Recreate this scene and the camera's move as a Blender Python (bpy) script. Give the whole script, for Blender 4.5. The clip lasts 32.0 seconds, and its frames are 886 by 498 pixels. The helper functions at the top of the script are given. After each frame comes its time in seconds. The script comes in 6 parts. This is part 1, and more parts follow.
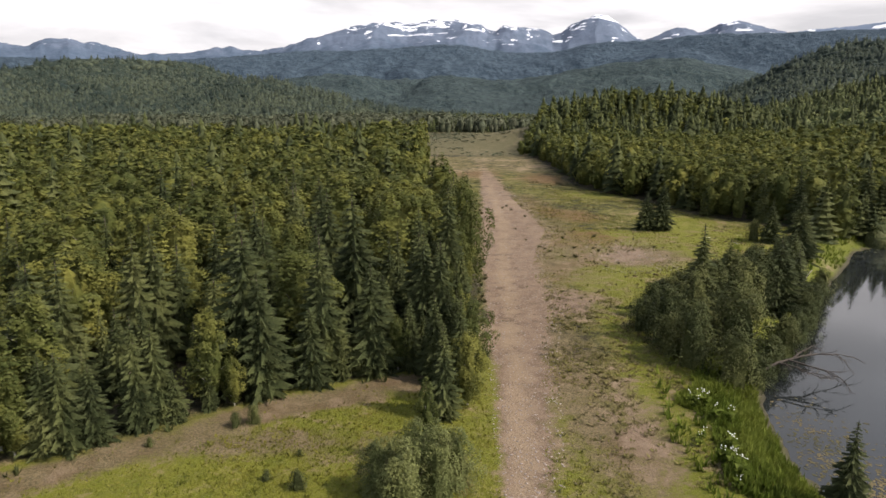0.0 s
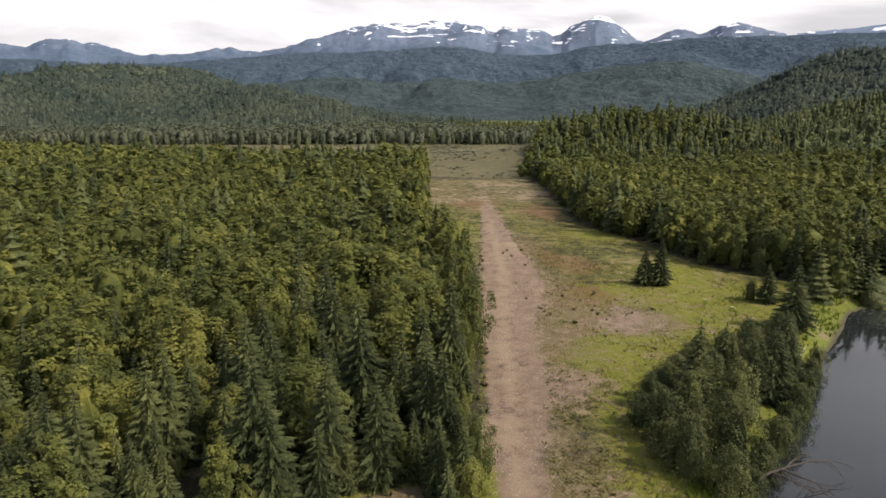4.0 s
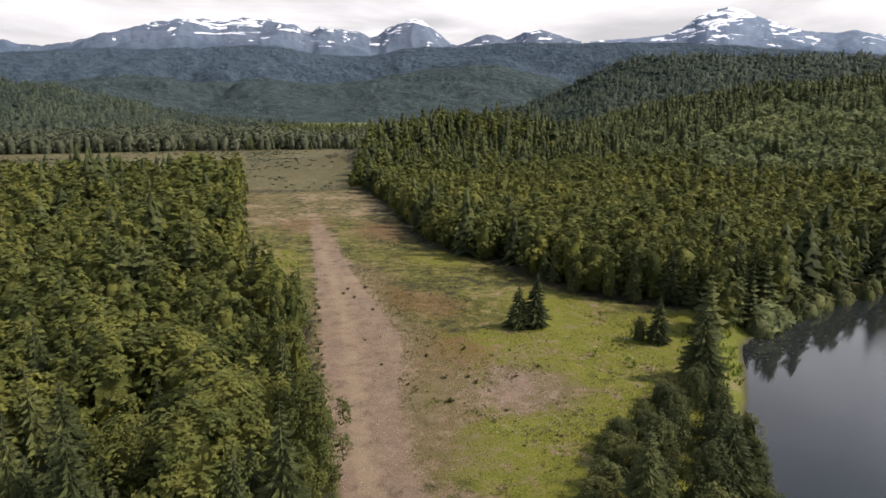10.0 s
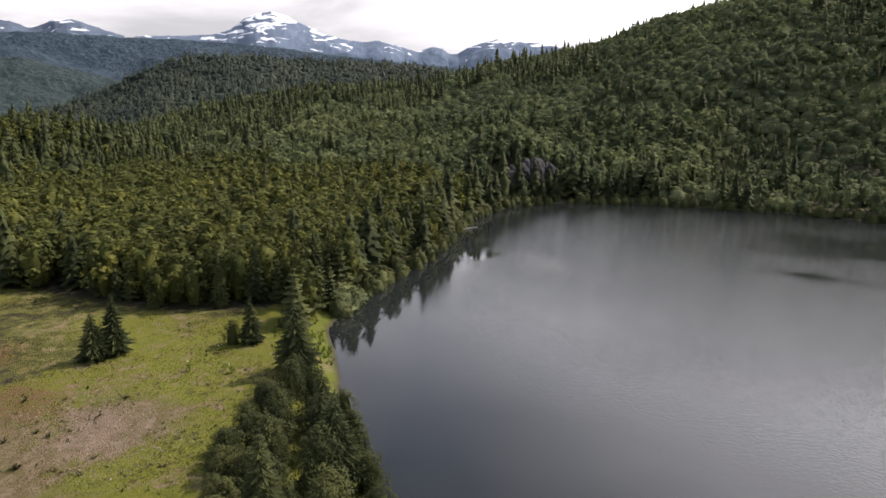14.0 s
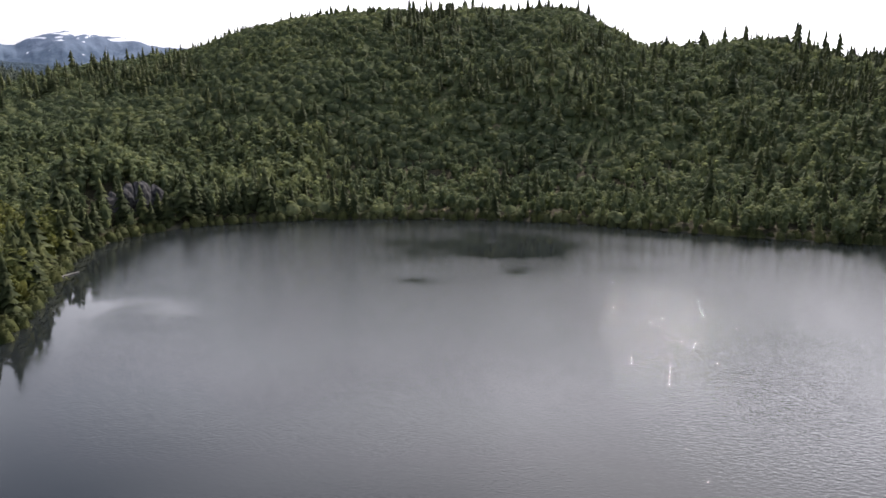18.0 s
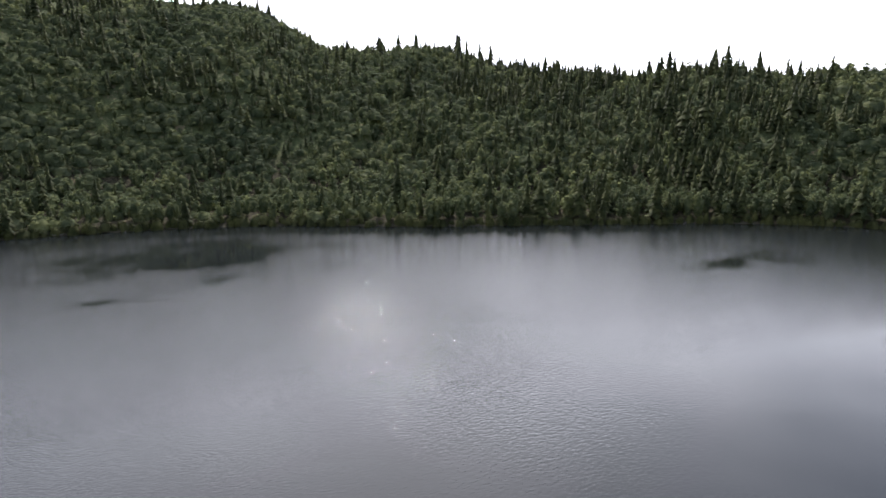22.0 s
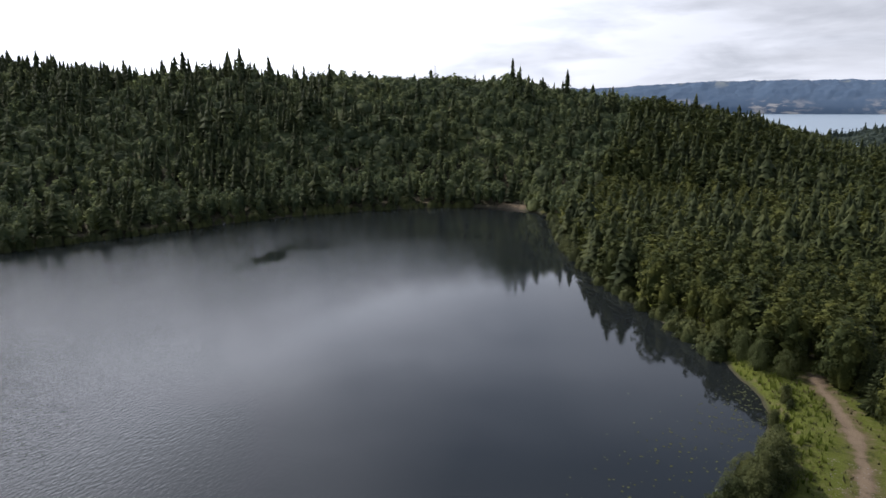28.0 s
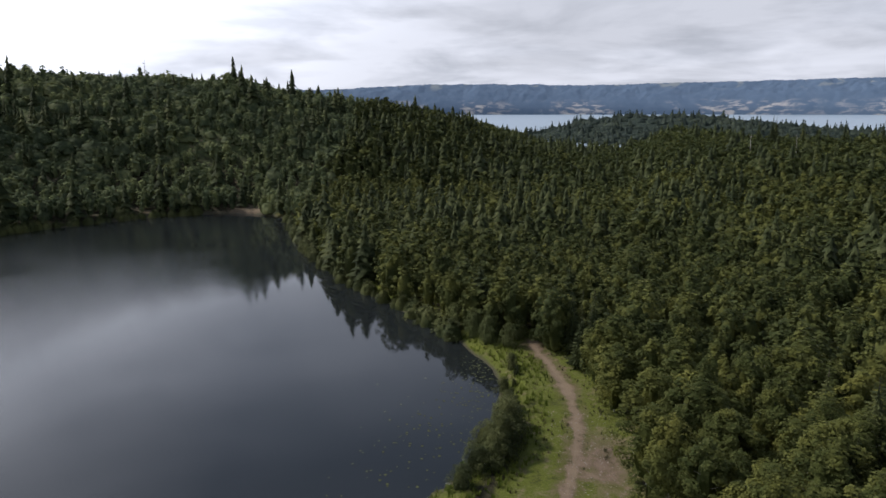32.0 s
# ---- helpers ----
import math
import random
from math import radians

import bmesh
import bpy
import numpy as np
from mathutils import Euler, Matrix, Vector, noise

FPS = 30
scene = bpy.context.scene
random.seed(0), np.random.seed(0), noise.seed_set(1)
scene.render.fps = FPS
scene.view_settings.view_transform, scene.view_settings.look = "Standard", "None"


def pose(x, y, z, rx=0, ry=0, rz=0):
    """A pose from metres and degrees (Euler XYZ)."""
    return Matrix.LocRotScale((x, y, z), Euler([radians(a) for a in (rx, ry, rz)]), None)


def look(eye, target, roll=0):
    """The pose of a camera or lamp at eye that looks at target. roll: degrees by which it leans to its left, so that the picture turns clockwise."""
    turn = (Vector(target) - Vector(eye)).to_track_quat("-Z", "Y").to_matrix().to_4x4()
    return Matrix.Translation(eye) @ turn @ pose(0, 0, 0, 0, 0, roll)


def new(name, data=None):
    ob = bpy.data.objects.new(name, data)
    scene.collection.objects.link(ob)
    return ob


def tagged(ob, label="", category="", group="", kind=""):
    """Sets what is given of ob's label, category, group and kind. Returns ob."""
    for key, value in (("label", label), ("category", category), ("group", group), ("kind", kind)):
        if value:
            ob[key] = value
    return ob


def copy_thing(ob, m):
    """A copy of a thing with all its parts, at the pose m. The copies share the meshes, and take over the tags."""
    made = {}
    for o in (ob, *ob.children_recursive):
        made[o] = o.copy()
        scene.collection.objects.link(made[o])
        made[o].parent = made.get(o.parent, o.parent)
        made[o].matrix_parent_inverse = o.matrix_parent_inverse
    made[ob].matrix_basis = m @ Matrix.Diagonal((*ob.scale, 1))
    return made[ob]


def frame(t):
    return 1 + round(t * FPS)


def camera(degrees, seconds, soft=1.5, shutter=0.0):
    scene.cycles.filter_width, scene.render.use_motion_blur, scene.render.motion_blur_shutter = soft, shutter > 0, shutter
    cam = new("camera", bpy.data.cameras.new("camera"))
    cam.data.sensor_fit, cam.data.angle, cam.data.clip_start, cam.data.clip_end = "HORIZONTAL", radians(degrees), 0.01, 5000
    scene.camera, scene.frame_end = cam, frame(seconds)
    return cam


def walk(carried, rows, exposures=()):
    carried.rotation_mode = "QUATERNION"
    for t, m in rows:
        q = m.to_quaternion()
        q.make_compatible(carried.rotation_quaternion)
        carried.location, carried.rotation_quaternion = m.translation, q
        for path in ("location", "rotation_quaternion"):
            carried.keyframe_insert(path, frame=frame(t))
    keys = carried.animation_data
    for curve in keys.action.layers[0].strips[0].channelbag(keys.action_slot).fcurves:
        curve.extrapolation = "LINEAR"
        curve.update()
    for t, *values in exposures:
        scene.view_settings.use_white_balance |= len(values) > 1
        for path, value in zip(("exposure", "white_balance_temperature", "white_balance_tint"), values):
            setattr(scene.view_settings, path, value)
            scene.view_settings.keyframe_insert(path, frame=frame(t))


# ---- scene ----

# ============ camera and its flight ============
cam = camera(69.0, 32.0, soft=1.6)
PATH = [
    (0.0, -0.00, -0.00, 20.00, 77.48, 0.03, -0.00),
    (0.5, 0.00, -0.03, 20.98, 77.46, 0.07, 0.00),
    (1.0, -0.05, -0.05, 22.45, 77.44, 0.03, -0.01),
    (1.5, -0.13, -0.08, 23.86, 77.43, -0.01, -0.02),
    (2.0, -0.26, -0.17, 25.12, 77.42, -0.05, -0.03),
    (2.5, -0.32, -0.24, 26.54, 77.41, -0.04, -0.02),
    (3.0, -0.32, -0.31, 27.90, 77.43, -0.05, -0.00),
    (3.5, -0.32, -0.12, 28.71, 77.45, -0.06, -0.02),
    (5.5, -0.10, 4.18, 28.79, 77.49, -0.08, 0.01),
    (6.0, 0.04, 6.30, 28.83, 77.50, -0.03, 0.04),
    (6.5, 0.20, 9.20, 28.81, 77.49, -0.03, 0.04),
    (7.0, 0.27, 12.30, 28.86, 77.50, -0.06, 0.02),
    (7.5, 0.26, 15.44, 29.01, 77.51, -0.03, 0.01),
    (8.0, 0.27, 18.60, 29.28, 77.52, -0.02, 0.00),
    (8.5, 0.40, 21.11, 29.33, 77.53, 0.11, -1.35),
    (9.0, 0.47, 22.64, 29.40, 77.57, 0.12, -5.67),
    (9.5, 0.36, 23.36, 29.51, 77.59, -0.10, -10.62),
    (10.0, 0.37, 23.70, 29.57, 77.58, -0.13, -15.49),
    (10.5, 0.46, 23.72, 29.53, 77.59, -0.06, -20.32),
    (11.0, 0.55, 23.69, 29.50, 77.60, -0.00, -25.11),
    (11.5, 0.59, 23.75, 29.41, 77.63, 0.17, -29.87),
    (12.0, 0.66, 23.90, 29.31, 77.65, 0.28, -34.63),
    (12.5, 0.56, 23.93, 29.29, 77.65, 0.20, -39.49),
    (13.0, 0.39, 23.88, 29.30, 77.66, 0.06, -44.34),
    (13.5, 0.54, 24.00, 29.32, 77.65, -0.04, -49.05),
    (15.5, 0.82, 24.44, 33.65, 77.49, -0.08, -55.30),
    (16.0, 1.28, 24.54, 34.79, 77.47, -0.15, -56.20),
    (16.5, 1.58, 24.73, 35.16, 77.55, -0.19, -64.15),
    (17.0, 1.69, 25.13, 35.52, 77.48, 0.60, -76.10),
    (17.5, 1.57, 25.84, 35.71, 77.49, 1.04, -83.08),
    (18.0, 1.57, 25.90, 35.53, 77.50, 0.20, -86.08),
    (18.5, 1.54, 25.85, 35.39, 77.54, -0.05, -89.14),
    (19.0, 1.51, 25.68, 35.35, 77.55, -0.06, -92.45),
    (19.5, 1.49, 25.50, 35.35, 77.57, -0.19, -95.76),
    (20.0, 1.53, 25.42, 35.28, 77.60, -0.22, -99.09),
    (20.5, 1.60, 25.35, 35.20, 77.61, -0.21, -102.47),
    (21.0, 1.76, 25.24, 35.16, 77.62, -0.17, -105.80),
    (21.5, 1.79, 25.10, 35.18, 77.63, -0.14, -109.11),
    (22.0, 1.76, 25.03, 35.25, 77.63, -0.14, -112.44),
    (22.5, 1.70, 25.12, 35.35, 77.64, -0.16, -115.79),
    (23.0, 1.66, 25.17, 35.44, 77.68, -0.14, -119.14),
    (23.5, 1.80, 25.13, 35.40, 77.69, -0.06, -122.44),
    (24.0, 2.06, 25.13, 35.36, 77.71, -0.04, -125.78),
    (24.5, 2.23, 25.15, 35.32, 77.71, -0.02, -129.13),
    (25.0, 2.26, 25.24, 35.30, 77.71, 0.05, -132.42),
    (25.5, 2.31, 25.21, 35.32, 77.71, 0.06, -135.76),
    (27.5, 2.11, 24.73, 35.57, 77.71, 0.03, -149.05),
    (28.0, 2.26, 24.57, 35.56, 77.72, 0.07, -152.35),
    (28.5, 2.36, 24.53, 35.53, 77.74, 0.05, -155.69),
    (29.0, 2.35, 24.52, 35.52, 77.75, 0.06, -158.97),
    (29.5, 2.40, 24.46, 35.46, 77.78, 0.01, -162.27),
    (30.0, 2.40, 24.25, 35.39, 77.79, 0.02, -165.20),
    (30.5, 2.33, 24.15, 35.36, 77.81, 0.06, -165.94),
    (31.0, 2.25, 24.10, 35.34, 77.81, 0.07, -167.22),
    (31.5, 2.21, 24.06, 35.32, 77.79, 0.07, -171.82),
    (32.0, 2.24, 24.07, 35.32, 77.79, 0.11, -175.69),
]
EXPOSURES = [(0.0, 0.46, 6650, 15), (8.0, 0.42, 6650, 15), (13.0, 0.3, 6600, 16), (16.0, 0.46, 6450, 17), (19.0, 0.46, 6250, 17), (22.0, 0.36, 6100, 16), (25.0, 0.0, 5950, 15), (28.0, -0.28, 5950, 14), (32.0, -0.42, 5950, 14)]
walk(cam, [(row[0], pose(*row[1:])) for row in PATH], EXPOSURES)

# ============ world, sun ============
SUN_AZ, SUN_EL = 109.0, 46.0          # clockwise from +y, above the horizon
world = bpy.data.worlds.new("cloudy_sky")
scene.world = world
world.use_nodes = True
wn, wl = world.node_tree.nodes, world.node_tree.links
wn.clear()


def wnode(kind, **props):
    n = wn.new(kind)
    for k, val in props.items():
        if k in n.inputs:
            n.inputs[k].default_value = val
    return n


sky = wn.new("ShaderNodeTexSky")
sky.sky_type = "NISHITA"
sky.sun_disc = False
sky.sun_elevation = radians(SUN_EL)
sky.sun_rotation = radians(SUN_AZ)
sky.air_density, sky.dust_density = 1.0, 1.5
wtc = wn.new("ShaderNodeTexCoord")
wsep = wn.new("ShaderNodeSeparateXYZ")
wl.new(wtc.outputs["Generated"], wsep.inputs[0])
# cloud deck: directions flattened on to a plane overhead
wadd = wn.new("ShaderNodeMath"); wadd.operation = "ADD"; wadd.inputs[1].default_value = 0.16
wl.new(wsep.outputs["Z"], wadd.inputs[0])
wmax = wn.new("ShaderNodeMath"); wmax.operation = "MAXIMUM"; wmax.inputs[1].default_value = 0.05
wl.new(wadd.outputs[0], wmax.inputs[0])
wdiv = wn.new("ShaderNodeVectorMath"); wdiv.operation = "DIVIDE"
wl.new(wtc.outputs["Generated"], wdiv.inputs[0])
wl.new(wmax.outputs[0], wdiv.inputs[1])
wmul = wn.new("ShaderNodeVectorMath"); wmul.operation = "MULTIPLY"; wmul.inputs[1].default_value = (1.0, 1.0, 0.0)
wl.new(wdiv.outputs[0], wmul.inputs[0])
wnoise = wnode("ShaderNodeTexNoise", Scale=1.1, Detail=7.0, Roughness=0.55, Distortion=0.4)
wl.new(wmul.outputs[0], wnoise.inputs["Vector"])
wcol = wn.new("ShaderNodeValToRGB")       # thick grey bellies to thin bright veil
cr = wcol.color_ramp
cr.elements[0].position, cr.elements[0].color = 0.36, (7.1, 7.2, 7.4, 1)
cr.elements[1].position, cr.elements[1].color = 0.56, (9.9, 9.9, 10.0, 1)
wl.new(wnoise.outputs["Fac"], wcol.inputs[0])
# fewer clouds overhead than towards the horizon
wthin = wn.new("ShaderNodeMapRange")
wthin.inputs["From Min"].default_value, wthin.inputs["From Max"].default_value = 0.14, 0.50
wthin.inputs["To Min"].default_value, wthin.inputs["To Max"].default_value = 0.97, 0.50
wl.new(wsep.outputs["Z"], wthin.inputs["Value"])
wsun = wn.new("ShaderNodeVectorMath"); wsun.operation = "DOT_PRODUCT"
wsun.inputs[1].default_value = (math.sin(radians(SUN_AZ)) * math.cos(radians(SUN_EL)), math.cos(radians(SUN_AZ)) * math.cos(radians(SUN_EL)), math.sin(radians(SUN_EL)))
wl.new(wtc.outputs["Generated"], wsun.inputs[0])
wglow = wn.new("ShaderNodeMapRange"); wglow.interpolation_type = "SMOOTHERSTEP"     # thin cloud is brighter towards the sun
wglow.inputs["From Min"].default_value, wglow.inputs["From Max"].default_value = 0.30, 0.95
wglow.inputs["To Min"].default_value, wglow.inputs["To Max"].default_value = 0.95, 3.1
wl.new(wsun.outputs["Value"], wglow.inputs["Value"])
wlit = wn.new("ShaderNodeVectorMath"); wlit.operation = "SCALE"
wl.new(wcol.outputs[0], wlit.inputs[0])
wl.new(wglow.outputs[0], wlit.inputs["Scale"])
wlow = wn.new("ShaderNodeMapRange")          # greyer deck far off, brighter overhead
wlow.inputs["From Min"].default_value, wlow.inputs["From Max"].default_value = 0.10, 0.34
wlow.inputs["To Min"].default_value, wlow.inputs["To Max"].default_value = 0.77, 1.0
wl.new(wsep.outputs["Z"], wlow.inputs["Value"])
wlit2 = wn.new("ShaderNodeVectorMath"); wlit2.operation = "SCALE"
wl.new(wlit.outputs[0], wlit2.inputs[0])
wl.new(wlow.outputs[0], wlit2.inputs["Scale"])
wside = wn.new("ShaderNodeVectorMath"); wside.operation = "DOT_PRODUCT"
wside.inputs[1].default_value = (0.97, -0.24, 0.0)
wl.new(wtc.outputs["Generated"], wside.inputs[0])
wclear = wn.new("ShaderNodeMapRange")
wclear.inputs["From Min"].default_value, wclear.inputs["From Max"].default_value = 0.55, 0.95
wclear.inputs["To Min"].default_value, wclear.inputs["To Max"].default_value = 0.10, 0.92
wl.new(wside.outputs["Value"], wclear.inputs["Value"])
wnorth = wn.new("ShaderNodeMapRange")
wnorth.inputs["From Min"].default_value, wnorth.inputs["From Max"].default_value = 0.55, 0.85
wnorth.inputs["To Min"].default_value, wnorth.inputs["To Max"].default_value = 0.0, 0.85
wl.new(wsep.outputs["Y"], wnorth.inputs["Value"])
wcover = wn.new("ShaderNodeMath"); wcover.operation = "MAXIMUM"
wl.new(wclear.outputs[0], wcover.inputs[0])
wl.new(wnorth.outputs[0], wcover.inputs[1])
wl.new(wcover.outputs[0], wthin.inputs["To Max"])
wmix = wn.new("ShaderNodeMix"); wmix.data_type = "RGBA"
wl.new(wthin.outputs[0], wmix.inputs["Factor"])
wl.new(sky.outputs[0], wmix.inputs["A"])
wstretch = wn.new("ShaderNodeVectorMath"); wstretch.operation = "MULTIPLY"; wstretch.inputs[1].default_value = (2.6, 2.6, 17.0)     # long flat banks above the skyline
wl.new(wtc.outputs["Generated"], wstretch.inputs[0])
wbank = wnode("ShaderNodeTexNoise", Scale=1.0, Detail=6.0, Roughness=0.5, Distortion=0.3)
wl.new(wstretch.outputs[0], wbank.inputs["Vector"])
wbankr = wn.new("ShaderNodeMapRange"); wbankr.interpolation_type = "SMOOTHSTEP"
for key_, v_ in (("From Min", 0.40), ("From Max", 0.60), ("To Min", 0.84), ("To Max", 1.05)):
    wbankr.inputs[key_].default_value = v_
wl.new(wbank.outputs["Fac"], wbankr.inputs["Value"])
wns = wn.new("ShaderNodeMapRange")           # the deck is thicker in the north than in the south
for key_, v_ in (("From Min", -0.9), ("From Max", 0.9), ("To Min", 1.22), ("To Max", 0.98)):
    wns.inputs[key_].default_value = v_
wl.new(wsep.outputs["Y"], wns.inputs["Value"])
wdeck = wn.new("ShaderNodeMath"); wdeck.operation = "MULTIPLY"
wl.new(wbankr.outputs[0], wdeck.inputs[0])
wgate = wn.new("ShaderNodeMapRange")         # only low down; overhead the deck is even
for key_, v_ in (("From Min", 0.10), ("From Max", 0.36), ("To Max", 1.0)):
    wgate.inputs[key_].default_value = v_
wl.new(wsep.outputs["Z"], wgate.inputs["Value"])
wl.new(wns.outputs[0], wgate.inputs["To Min"])
wl.new(wgate.outputs[0], wdeck.inputs[1])
wlit3 = wn.new("ShaderNodeVectorMath"); wlit3.operation = "SCALE"
wl.new(wlit2.outputs[0], wlit3.inputs[0])
wl.new(wdeck.outputs[0], wlit3.inputs["Scale"])
wl.new(wlit3.outputs[0], wmix.inputs["B"])
wbg = wn.new("ShaderNodeBackground"); wbg.inputs["Strength"].default_value = 0.12
wl.new(wmix.outputs["Result"], wbg.inputs["Color"])
wout = wn.new("ShaderNodeOutputWorld")
wl.new(wbg.outputs[0], wout.inputs["Surface"])

sun_data = bpy.data.lights.new("sun", "SUN")
sun_data.energy, sun_data.angle, sun_data.color = 4.0, radians(1.2), (1.0, 0.92, 0.80)
sun = new("sun", sun_data)
_sd = Vector((math.sin(radians(SUN_AZ)) * math.cos(radians(SUN_EL)), math.cos(radians(SUN_AZ)) * math.cos(radians(SUN_EL)), math.sin(radians(SUN_EL))))
sun.matrix_world = look(_sd * 800, (0, 0, 0))

# ============ materials ============
def material(name, rough=0.8, spec=0.3):
    m = bpy.data.materials.new(name)
    m.use_nodes = True
    b = m.node_tree.nodes["Principled BSDF"]
    b.inputs["Roughness"].default_value = rough
    b.inputs["Specular IOR Level"].default_value = spec
    return m, m.node_tree, b


def node(nt, kind, operation="", data_type="", blend_type="", **props):
    n = nt.nodes.new(kind)
    if operation:
        n.operation = operation
    if data_type:
        n.data_type = data_type
    if blend_type:
        n.blend_type = blend_type
    for k, val in props.items():
        n.inputs[k].default_value = val
    return n


def noise_tex(nt, scale, detail=4.0, vec=None, rough=0.55, distort=0.0):
    n = node(nt, "ShaderNodeTexNoise", Scale=scale, Detail=detail, Roughness=rough, Distortion=distort)
    if vec is not None:
        nt.links.new(vec, n.inputs["Vector"])
    return n.outputs["Fac"]


def maprange(nt, val, a, b, c=0.0, d=1.0):
    n = node(nt, "ShaderNodeMapRange")
    for k, x in (("From Min", a), ("From Max", b), ("To Min", c), ("To Max", d)):
        n.inputs[k].default_value = x
    nt.links.new(val, n.inputs["Value"])
    return n.outputs[0]


def math2(nt, op, a, b):
    n = node(nt, "ShaderNodeMath", operation=op)
    for i, x in enumerate((a, b)):
        if isinstance(x, (int, float)):
            n.inputs[i].default_value = x
        else:
            nt.links.new(x, n.inputs[i])
    return n.outputs[0]


def mix(nt, fac, a, b, blend="MIX"):
    n = node(nt, "ShaderNodeMix", data_type="RGBA", blend_type=blend)
    for key, x in (("Factor", fac), ("A", a), ("B", b)):
        if isinstance(x, (int, float)):
            n.inputs[key].default_value = x
        elif isinstance(x, tuple):
            n.inputs[key].default_value = (*x, 1)
        else:
            nt.links.new(x, n.inputs[key])
    return n.outputs["Result"]


def position(nt):
    return node(nt, "ShaderNodeNewGeometry").outputs["Position"]


def bump(nt, b, height, strength=0.4, dist=0.05):
    n = node(nt, "ShaderNodeBump", Strength=strength, Distance=dist)
    nt.links.new(height, n.inputs["Height"])
    nt.links.new(n.outputs[0], b.inputs["Normal"])


def foliage(name, dark, mid, light, tip, patch=0.09, translucent=0.25, rough=0.8, grain=3.6, gap_shade=0.6):
    """Leaves: tone varies by leaf, by tree and by stand; shaded gaps are painted in."""
    m, nt, b = material(name, rough, 0.10)
    g = node(nt, "ShaderNodeNewGeometry")
    pos = g.outputs["Position"]
    leaf = g.outputs["Random Per Island"]
    obj = node(nt, "ShaderNodeObjectInfo").outputs["Random"]
    stand = noise_tex(nt, patch, 2.0, pos)
    crown = noise_tex(nt, 0.33, 1.0, pos)
    tone = math2(nt, "ADD", maprange(nt, stand, 0.3, 0.7, -0.25, 0.25), maprange(nt, crown, 0.3, 0.7, -0.38, 0.38))
    tone = math2(nt, "ADD", tone, maprange(nt, obj, 0, 1, 0.28, 0.72))
    c1 = mix(nt, maprange(nt, tone, 0.1, 0.9), dark, mid)
    c2 = mix(nt, maprange(nt, tone, 0.45, 1.05), c1, light)
    c3 = mix(nt, maprange(nt, leaf, 0.55, 1.0, 0.0, 0.34), c2, tip)
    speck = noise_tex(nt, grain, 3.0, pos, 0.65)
    # dark specks: shade in the gaps between leaves, put into the colour
    c3 = mix(nt, maprange(nt, speck, 0.34, 0.54, 0.75 * gap_shade, 0.0), c3, tuple(0.32 * q for q in dark))
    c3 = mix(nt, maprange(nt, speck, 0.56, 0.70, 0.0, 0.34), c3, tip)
    nt.links.new(c3, b.inputs["Base Color"])
    bp = node(nt, "ShaderNodeBump", Strength=0.6, Distance=0.6 / grain)
    nt.links.new(speck, bp.inputs["Height"])
    nt.links.new(bp.outputs[0], b.inputs["Normal"])
    tr = node(nt, "ShaderNodeBsdfTranslucent")
    nt.links.new(c3, tr.inputs["Color"])
    mx = node(nt, "ShaderNodeMixShader", Fac=translucent)
    nt.links.new(b.outputs[0], mx.inputs[1])
    nt.links.new(tr.outputs[0], mx.inputs[2])
    nt.links.new(mx.outputs[0], nt.nodes["Material Output"].inputs["Surface"])
    return m


M_SPRUCE = foliage("spruce_needles", (0.024, 0.032, 0.012), (0.052, 0.064, 0.022), (0.088, 0.096, 0.032), (0.098, 0.108, 0.044), translucent=0.08, grain=4.5, gap_shade=0.6)
M_LEAF = foliage("birch_and_alder_leaves", (0.049, 0.062, 0.017), (0.104, 0.115, 0.027), (0.174, 0.170, 0.039), (0.178, 0.184, 0.062), translucent=0.30, grain=3.4, gap_shade=0.32)
# birch leaves again, darkened in colour for the lakeside wood's shaded side
M_SHADELEAF = foliage("shaded_lakeside_birch_leaves", (0.038, 0.050, 0.016), (0.082, 0.094, 0.026), (0.148, 0.150, 0.036), (0.150, 0.160, 0.052), translucent=0.28, grain=3.4, gap_shade=0.36)
# pale alder green, with some blue added for haze over the ridge
M_ALDER = foliage("alder_thicket_leaves", (0.078, 0.104, 0.052), (0.168, 0.200, 0.088), (0.270, 0.292, 0.122), (0.25, 0.275, 0.155), patch=0.028, translucent=0.50, grain=1.5, gap_shade=0.35)
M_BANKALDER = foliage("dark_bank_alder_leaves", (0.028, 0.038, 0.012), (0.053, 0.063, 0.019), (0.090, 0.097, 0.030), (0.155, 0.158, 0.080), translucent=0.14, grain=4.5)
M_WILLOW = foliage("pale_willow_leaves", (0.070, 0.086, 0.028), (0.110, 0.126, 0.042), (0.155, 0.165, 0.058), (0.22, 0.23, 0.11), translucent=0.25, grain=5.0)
# far trees: green shifted towards blue to stand for haze
M_FARWOOD = foliage("hazy_hillside_trees", (0.020, 0.031, 0.026), (0.038, 0.051, 0.037), (0.066, 0.078, 0.048), (0.072, 0.086, 0.056), patch=0.02, translucent=0.1, grain=0.5)
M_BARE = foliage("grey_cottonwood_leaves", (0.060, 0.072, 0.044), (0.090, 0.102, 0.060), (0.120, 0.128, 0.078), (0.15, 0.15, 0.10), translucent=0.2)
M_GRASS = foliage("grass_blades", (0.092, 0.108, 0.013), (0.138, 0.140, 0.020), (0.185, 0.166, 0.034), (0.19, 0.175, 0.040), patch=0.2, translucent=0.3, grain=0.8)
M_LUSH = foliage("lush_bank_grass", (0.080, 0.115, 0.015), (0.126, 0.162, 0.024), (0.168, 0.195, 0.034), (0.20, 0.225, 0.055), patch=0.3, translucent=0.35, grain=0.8)
